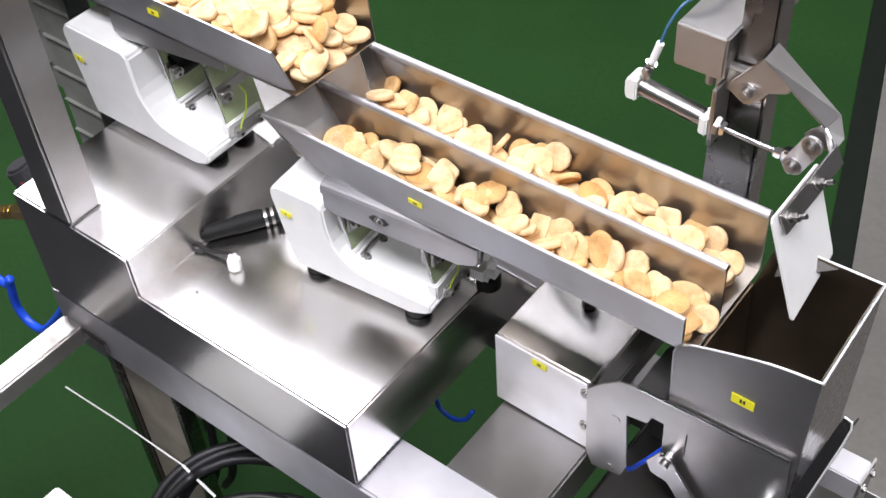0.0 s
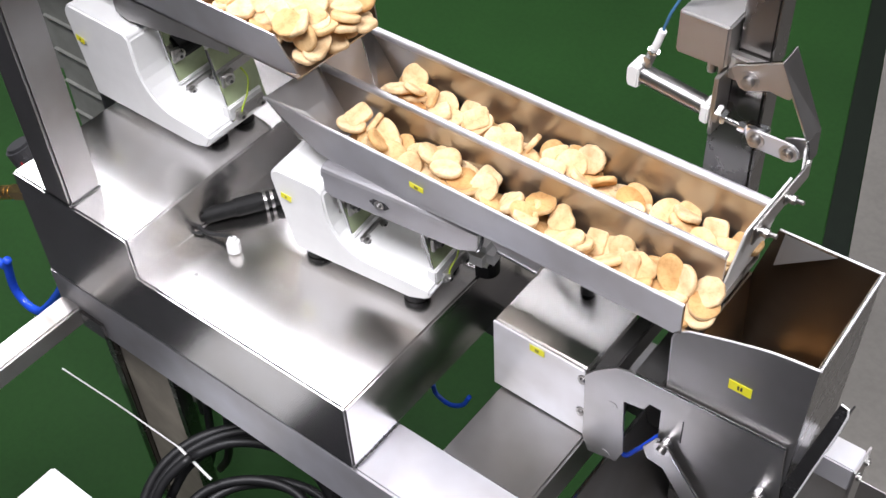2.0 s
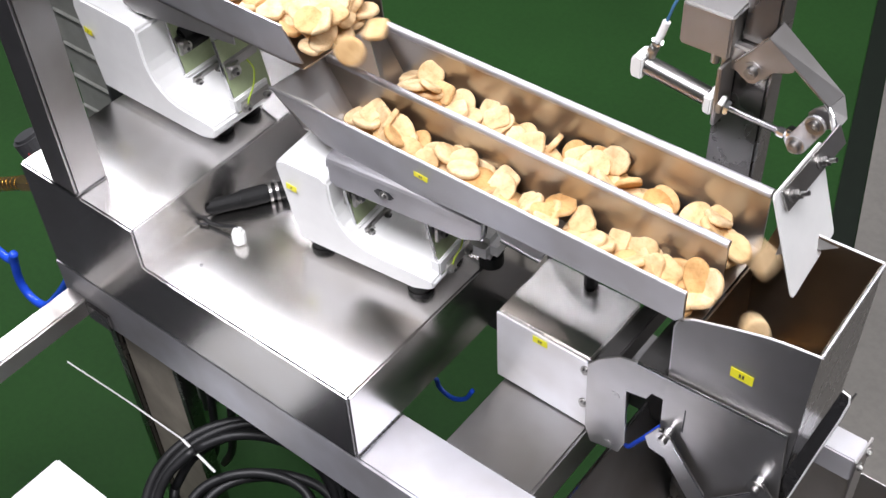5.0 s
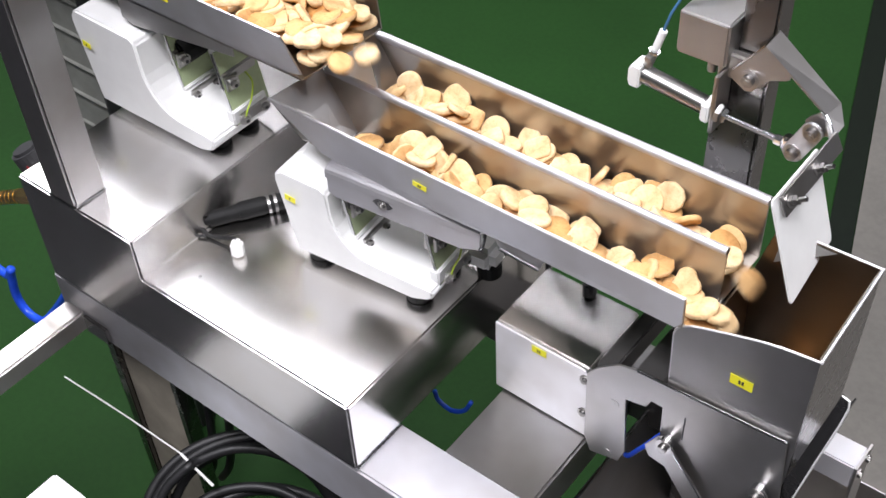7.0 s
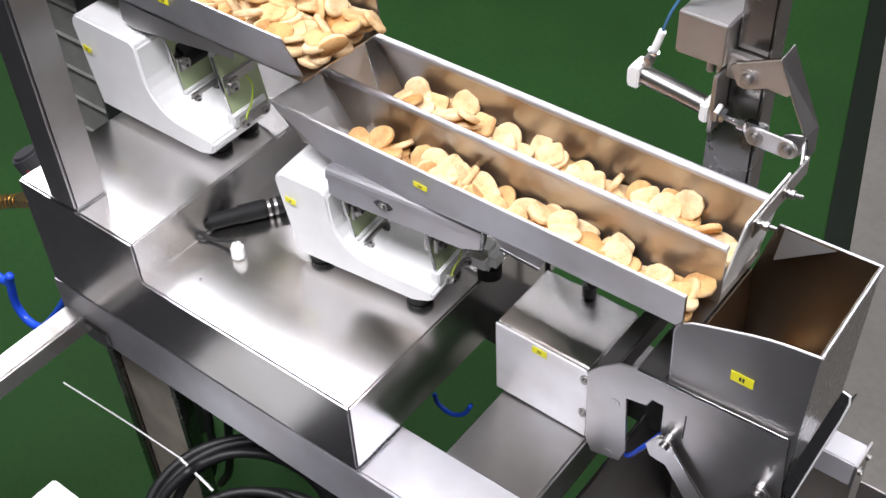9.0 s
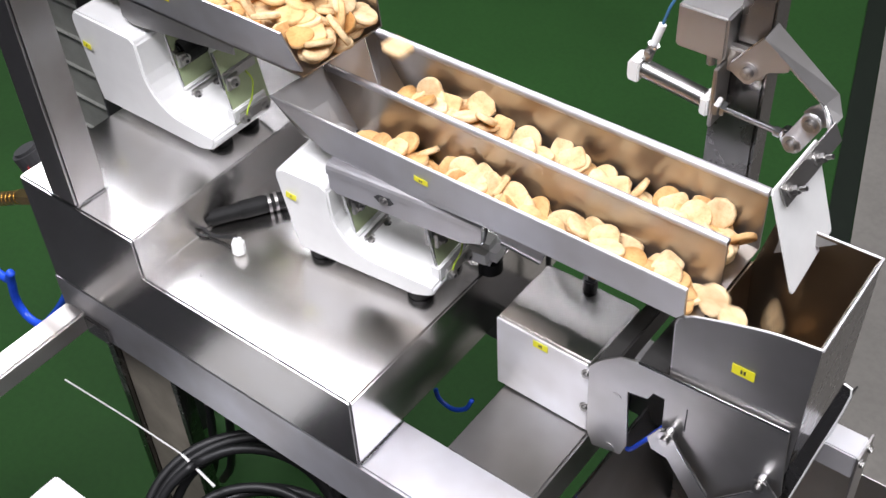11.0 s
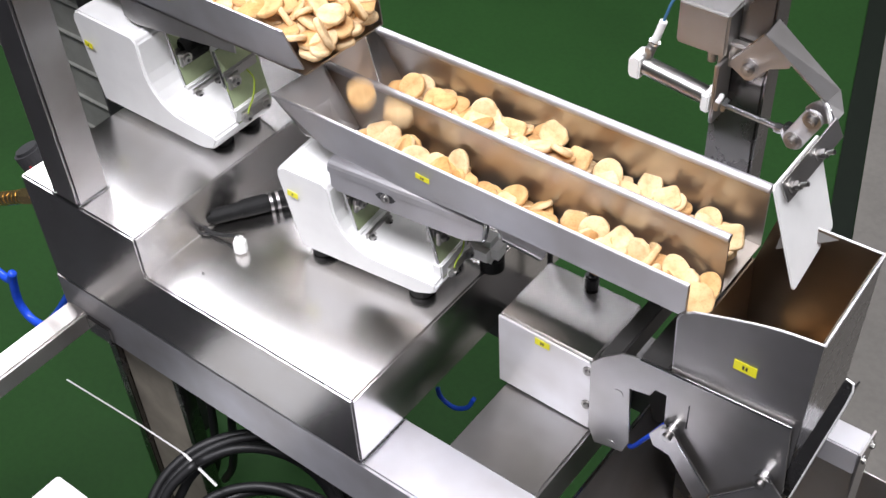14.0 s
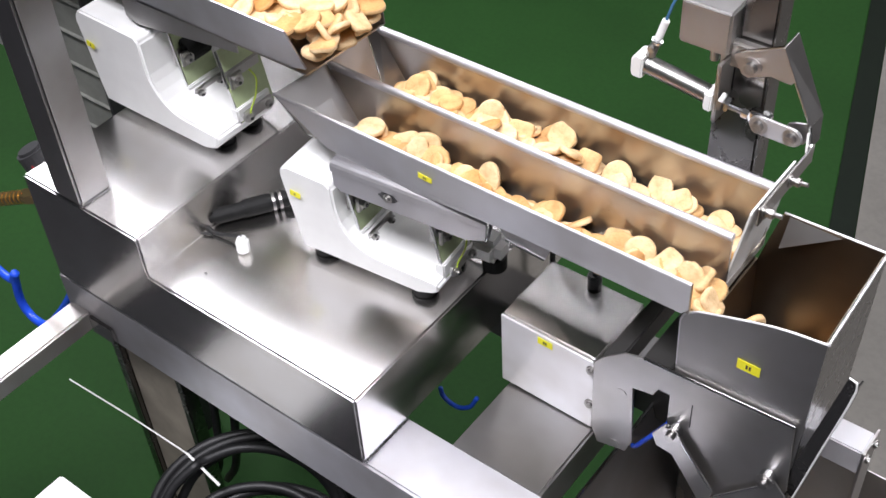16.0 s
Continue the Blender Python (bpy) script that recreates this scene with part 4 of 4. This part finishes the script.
SHAKE_REAR = table([(0, 0), (1.55, 0.049), (4.2, 0.049), (6.5, 0.131), (7.6, 0.168), (10.2, 0.169), (11.5, 0.220), (14.0, 0.320), (14.35, 0.328), (16, 0.329)])
SHAKE_UPPER = table([(0, 0), (1.6, 0.067), (4.2, 0.067), (7.7, 0.217), (8.1, 0.222), (10.2, 0.222), (15.0, 0.43), (15.6, 0.43), (16, 0.450)])
BREAKS = [0, 1.55, 4.2, 4.6, 6.5, 7.6, 7.9, 10.2, 11.5, 14.0, 14.35, 14.5, 15.0, 15.6, 16]
PACE = {"front": ([-0.3, -0.06, 0.05, 0.12, 0.2, 0.32, 0.4], [0.75, 0.92, 1.0, 1.15, 1.25, 1.5, 1.6]),
        "rear": ([-0.3, -0.11, -0.03, 0.05, 0.15, 0.2, 0.3, 0.4], [0.6, 0.7, 0.97, 1.0, 1.12, 1.18, 1.42, 1.6])}
SHAKE = {"front": SHAKE_FRONT, "rear": SHAKE_REAR}
GRID = np.linspace(-0.3, 0.4, 701)
LAG = {k: np.concatenate(([0], np.cumsum(0.001 / np.interp(GRID[:-1] + 0.0005, *p)))) for k, p in PACE.items()}


def lag_of(lane, x):
    return float(np.interp(x, GRID, LAG[lane]))


def place_of(lane, q):
    return float(np.interp(q, LAG[lane], GRID))


LANE_Y = {"front": (0.238, 0.275), "rear": (0.313, 0.377), "upper": (0.232, 0.345)}
LANE_FLOOR = {"front": 0.1795, "rear": 0.1795, "upper": 0.3055}
CELL = 0.004


class Heap:
    """A height field on which biscuits are laid down one after the other."""
    def __init__(self, lane):
        self.lane, (self.y0, self.y1) = lane, LANE_Y[lane]
        ys = self.y0 - 0.03 + CELL * np.arange(int((self.y1 - self.y0 + 0.06) / CELL) + 2)
        rest = np.full(len(ys), 0.016 if lane == "front" else 0.022)
        if lane == "front":
            rest = np.maximum(rest, (0.236 - ys) / 0.045 * 0.046)
        self.h = np.tile(rest, (700, 1))

    def lay(self, q, y, r, tilt, lean):
        n = tilt @ Vector((0, 0, 1))
        if n.z < 0:
            n = -n
        reach = r * 0.8
        cells = []
        k = int(reach / CELL) + 1
        ci, cj = int((q + 1.4) / CELL), int((y - self.y0 + 0.03) / CELL)
        best = 0.0
        for i in range(-k, k + 1):
            for j in range(-k, k + 1):
                dx, dy = i * CELL, j * CELL
                if dx * dx + dy * dy > reach * reach * max(0.3, n.z) or not (0 <= ci + i < 700 and 0 <= cj + j < self.h.shape[1]):
                    continue
                dz = max(-r, min(r, -(n.x * dx + n.y * dy) / max(n.z, 0.3)))
                cells.append((ci + i, cj + j, dz))
                best = max(best, self.h[ci + i, cj + j] - dz + 0.0036)
        low = r * math.sqrt(max(0.0, 1 - n.z * n.z)) + 0.003
        z = max(low + 0.008, best * 0.92)
        for i, j, dz in (cells if not lean else ()):
            self.h[i, j] = max(self.h[i, j], z + dz + 0.0036)
        return z


def random_tilt(rng, steep):
    ax = rng.uniform(0, 2 * math.pi)
    ang = abs(rng.gauss(0, steep))
    ang = min(ang, 1.35)
    flip = math.pi if rng.random() < 0.25 else 0.0
    return Matrix.Rotation(ang, 3, Vector((math.cos(ax), math.sin(ax), 0))) @ Matrix.Rotation(flip, 3, "X") @ Matrix.Rotation(rng.uniform(0, 6.28), 3, "Z")


def leaning(rng, y, y1):
    """Leaning back against the rear wall of its lane."""
    ang = rng.uniform(0.6, 1.2)
    return Matrix.Rotation(ang, 3, "X") @ Matrix.Rotation(rng.uniform(-0.4, 0.4), 3, "Y") @ Matrix.Rotation(rng.uniform(0, 6.28), 3, "Z")


class Biscuit:
    pass


LOAD = []
for lane, count in (("front", 74), ("rear", 74)):
    for i in range(count):
        b = Biscuit()
        b.lane, b.kind, b.start = lane, bis_rng.randrange(len(KINDS)), 0.0
        reach = 0.355 if lane == "front" else 0.342
        b.x0 = reach - (i + bis_rng.random()) / count * (reach + 0.21)
        b.q = lag_of(lane, b.x0)
        b.upper = None
        LOAD.append(b)
UPPER = 156
over_rng = random.Random(3)
for i in range(UPPER):
    b = Biscuit()
    b.kind = bis_rng.randrange(len(KINDS))
    b.upper = -0.238 - (i + bis_rng.random()) / UPPER * 0.70
    b.uy = bis_rng.uniform(*LANE_Y["upper"])
    b.lane = "front" if (b.uy < 0.292) == (bis_rng.random() < 0.85) else "rear"
    need = -0.222 + over_rng.uniform(0.0, 0.030) - b.upper
    ts = np.linspace(0, 16, 1601)
    ps = np.array([SHAKE_UPPER(t) for t in ts])
    b.fall = float(ts[np.argmax(ps >= need)]) if ps[-1] >= need else None
    if b.fall is not None:
        b.start = b.fall + 0.2
        b.x0 = bis_rng.uniform(-0.20, -0.115)
        b.q = lag_of(b.lane, b.x0) - SHAKE[b.lane](min(16, b.start))
    LOAD.append(b)

heaps = {k: Heap(k) for k in LANE_Y}
for b in sorted((c for c in LOAD if c.upper is not None), key=lambda c: -c.upper + 0.0):
    y0, y1 = LANE_Y["upper"]
    b.ut = random_tilt(bis_rng, 0.55)
    tries = [(heaps["upper"].lay(b.upper, y, KINDS[b.kind][1], b.ut, 1), y) for y in (b.uy + d for d in (0, -0.02, 0.02, -0.035, 0.035)) if y0 <= y <= y1]
    b.uy = min(tries)[1]
    b.uz = heaps["upper"].lay(b.upper, b.uy, KINDS[b.kind][1], b.ut, 0)
order = [c for c in LOAD if c.upper is None or c.fall is not None]
bis_rng.shuffle(order)
for b in sorted(order, key=lambda c: -round(c.q / 0.2)):
    y0, y1 = LANE_Y[b.lane]
    best = None
    for k in range(4):
        y = y0 + (y1 - y0) * bis_rng.random() ** 0.7
        turn = leaning(bis_rng, y, y1) if y > y1 - 0.022 and bis_rng.random() < 0.75 else random_tilt(bis_rng, 0.62)
        q = b.q + bis_rng.uniform(-0.012, 0.012)
        z = heaps[b.lane].lay(q, y, KINDS[b.kind][1], turn, 1)
        if best is None or z < best[0]:
            best = (z, y, turn, q)
    _, b.y, b.t, b.q = best
    b.z = heaps[b.lane].lay(b.q, b.y, KINDS[b.kind][1], b.t, 0)

# a settled layer of biscuits on the floor of the upper trough
bed_rng = random.Random(11)


def biscuit_bed(label, count, xs, ys, z, rise):
    bed = bmesh.new()
    for i in range(count):
        scratch = bmesh.new()
        scratch.from_mesh(MESHES[bed_rng.randrange(len(MESHES))])
        y = bed_rng.uniform(*ys)
        up = max(0.0, (0.240 - y)) if z < 0.2 else 0.0
        where = Matrix.Translation((bed_rng.uniform(*xs), y, z + up + bed_rng.uniform(0.005, rise)))
        bmesh.ops.transform(scratch, matrix=where @ random_tilt(bed_rng, 0.16).to_4x4(), verts=scratch.verts)
        me = bpy.data.meshes.new("scratch")
        scratch.to_mesh(me)
        scratch.free()
        bed.from_mesh(me)
        bpy.data.meshes.remove(me)
    tagged(part("biscuit_bed", bed, BISCUIT, None, "", True), label, "biscuits", kind="stuff")


biscuit_bed("settled layer of golden biscuits on the upper trough floor", 215, (-0.93, -0.226), (0.230, 0.348), 0.305, 0.028)
biscuit_bed("settled layer of golden biscuits in the front lane", 80, (-0.175, 0.335), (0.236, 0.264), 0.1795, 0.020)
biscuit_bed("settled layer of golden biscuits in the rear lane", 105, (-0.175, 0.335), (0.307, 0.366), 0.1795, 0.022)

DUMPS = (3.45, 9.75)


def pose_of(x, y, z, turn):
    return Matrix.Translation((x, y, z)) @ turn.to_4x4()


def biscuit_rows(b, rng):
    """The way of one biscuit: along the upper trough, down into its lane, along it, and over the edge into the hopper."""
    rows = []
    cap = 0.058 if b.upper is None or b.fall is not None else 0
    if b.upper is not None:
        end = 16.0 if b.fall is None else b.fall
        for t in [u for u in BREAKS if u < end] + [end]:
            rows.append((t, pose_of(b.upper + SHAKE_UPPER(t), b.uy, LANE_FLOOR["upper"] + min(b.uz, 0.085), b.ut)))
        if b.fall is None:
            return rows
    lane, floor_z = b.lane, LANE_FLOOR[b.lane]
    shake = SHAKE[lane]
    def lie(t):
        x = place_of(lane, b.q + shake(t))
        thin = float(np.interp(x, [-0.2, 0.0, 0.36], [1.0, 0.95, 0.70]))
        if lane == "front":
            thin *= float(np.interp(t, [0, 2, 6.5, 16], [1.0, 1.0, 0.80, 0.68])) if x > -0.05 else 1.0
        low = KINDS[b.kind][1] * 0.25
        return pose_of(x, b.y, floor_z + max(min(b.z, cap) * thin, min(b.z, low)), b.t)
    def gone(t):
        return b.q + shake(t) >= lag_of(lane, 0.366 if lane == "front" else 0.350)
    if b.upper is not None:
        if b.fall > 15.95:
            rows[-1] = (16.0, rows[-1][1])
            return rows
        a, c = rows[-1][1], lie(min(16, b.start))
        for k in (0.33, 0.66):
            p = a.translation.lerp(c.translation, k)
            p.z = a.translation.z + (c.translation.z - a.translation.z) * k * k
            p.x += 0.02 * math.sin(math.pi * k)
            q = a.to_quaternion().slerp(c.to_quaternion(), k)
            rows.append((b.fall + 0.2 * k, Matrix.Translation(p) @ q.to_matrix().to_4x4()))
    t = min(16.0, b.start)
    times = [u for u in np.arange(0, 16.01, 0.5)] + [u for u in BREAKS]
    leave = None
    ts = np.arange(t, 16.0001, 1 / 30)
    for u in ts:
        if gone(u):
            leave = float(u)
            break
    last = 16.0 if leave is None else leave
    moving = sorted({round(u, 3) for u in times if t < u < last and (shake(u + 0.3) - shake(u - 0.3)) > 1e-4} | {round(t, 3), round(last, 3)})
    for u in moving:
        rows.append((u, lie(u)))
    if leave is None:
        return rows
    # over the edge
    a = rows[-1][1]
    yh = min(max(b.y, 0.225), 0.335)
    turn = a.to_quaternion()
    rest = Vector((rng.uniform(0.42, 0.47), yh, rng.uniform(-0.005, 0.075)))
    drop = max(0.05, a.translation.z - rest.z)
    long = math.sqrt(drop / 4.9)
    for k in (0.25, 0.5, 0.75, 1.0):
        u = leave + long * k
        if u > 16.0:
            break
        p = a.translation.copy()
        p.x += (rest.x - p.x) * k
        p.y += (yh - p.y) * k
        p.z -= drop * k * k
        spin = Matrix.Rotation(radians(150 * k), 4, "Y").to_quaternion()
        rows.append((u, Matrix.Translation(p) @ (spin @ turn).to_matrix().to_4x4()))
    for d in DUMPS:
        if leave + long < d:
            m = rows[-1][1]
            p = m.translation
            d += rng.uniform(0.0, 0.18)
            rows.append((d, m.copy()))
            for k in (0.33, 0.66, 1.0):
                s = p.copy()
                s.x += (0.46 + (rest.x - 0.445) * 3 - p.x) * k
                s.z = p.z + (-0.66 + abs(rest.z) * 0.4 - p.z) * k * k
                rows.append((d + 0.38 * k, Matrix.Translation(s) @ m.to_quaternion().to_matrix().to_4x4()))
            break
    return rows


way_rng = random.Random(5)
BISCUIT_ROWS = []
for b in LOAD:
    ob = new("biscuit", MESHES[b.kind])
    tagged(ob, "pale golden " + SHAPE_WORD[KINDS[b.kind][0]] + " baked biscuit in the trough", "biscuit", "loose biscuits")
    rows = biscuit_rows(b, way_rng)
    if len(rows) == 1:
        rows.append((16.0, rows[0][1].copy()))
    if rows[-1][0] < 16.0:
        rows.append((16.0, rows[-1][1].copy()))
    clean = [rows[0]]
    for t, m in rows[1:]:
        if t - clean[-1][0] > 0.03:
            clean.append((t, m))
    BISCUIT_ROWS.append((ob, clean))


# ---- what moves ----
GATE_OPEN = -27.3


def gate_turn(t):
    return float(np.interp(t, [0, 1.62, 1.80, 4.25, 4.5, 7.62, 7.80, 10.15, 10.4, 14.38, 14.52, 16], [1, 1, 0, 0, 1, 1, 0, 0, 1, 1, 0, 0]))


def door_turn(t):
    return float(np.interp(t, [0, 3.42, 3.55, 4.12, 4.3, 9.7, 9.85, 10.5, 10.7, 16], [0, 0, 1, 1, 0, 0, 1, 1, 0, 0]))


def motions():
    times = [0, 1.6, 1.63, 1.68, 1.72, 1.76, 1.8, 1.83, 4.22, 4.28, 4.34, 4.42, 4.5, 4.55, 7.6, 7.63, 7.68, 7.72, 7.76, 7.8, 7.83, 10.12, 10.2, 10.3, 10.4, 10.44, 14.36, 14.4, 14.44, 14.48, 14.52, 14.55, 16]
    gate_rows, link_rows, rod_rows = [], [], []
    for t in times:
        g = gate_turn(t)
        a = radians(GATE_OPEN * g)
        gate_rows.append((t, Matrix.Translation(PIVOT) @ Matrix.Rotation(a, 4, "Y")))
        joint = Vector((PIVOT.x, 0, PIVOT.z)) + Matrix.Rotation(a, 3, "Y") @ Vector((0.0675, 0, -0.0672))
        rise = joint.z - 0.3142
        foot = joint.x - math.sqrt(max(0.0, 0.042 ** 2 - rise ** 2))
        link_rows.append((t, Matrix.Translation((foot, 0.430, 0.3142)) @ Matrix.Rotation(-math.atan2(rise, joint.x - foot), 4, "Y")))
        rod_rows.append((t, Matrix.Translation((foot - 0.3134, 0, 0))))
    walk(gate, gate_rows)
    walk(link, link_rows)
    walk(rod_part, rod_rows)
    left_rows, right_rows = [], []
    for t in (0, 3.4, 3.42, 3.48, 3.55, 3.58, 4.1, 4.12, 4.2, 4.3, 4.33, 9.68, 9.76, 9.85, 9.9, 10.48, 10.6, 10.7, 10.75, 16):
        k = door_turn(t)
        left_rows.append((t, pose(0.3676, 0.180, 0.0225, 0, 36 * k, 0)))
        right_rows.append((t, pose(0.492, 0.180, 0.0265, 0, -40 * k, 0)))
    hinge = Matrix.Translation((0.5545, 0.19, 0.235))
    walk(guard, [(t, hinge @ Matrix.Rotation(radians(-9 * door_turn(t)), 4, "Y") @ hinge.inverted()) for t, _ in left_rows])
    walk(left_door, left_rows)
    walk(right_door, right_rows)
    for ob, rows in BISCUIT_ROWS:
        walk(ob, rows)


motions()
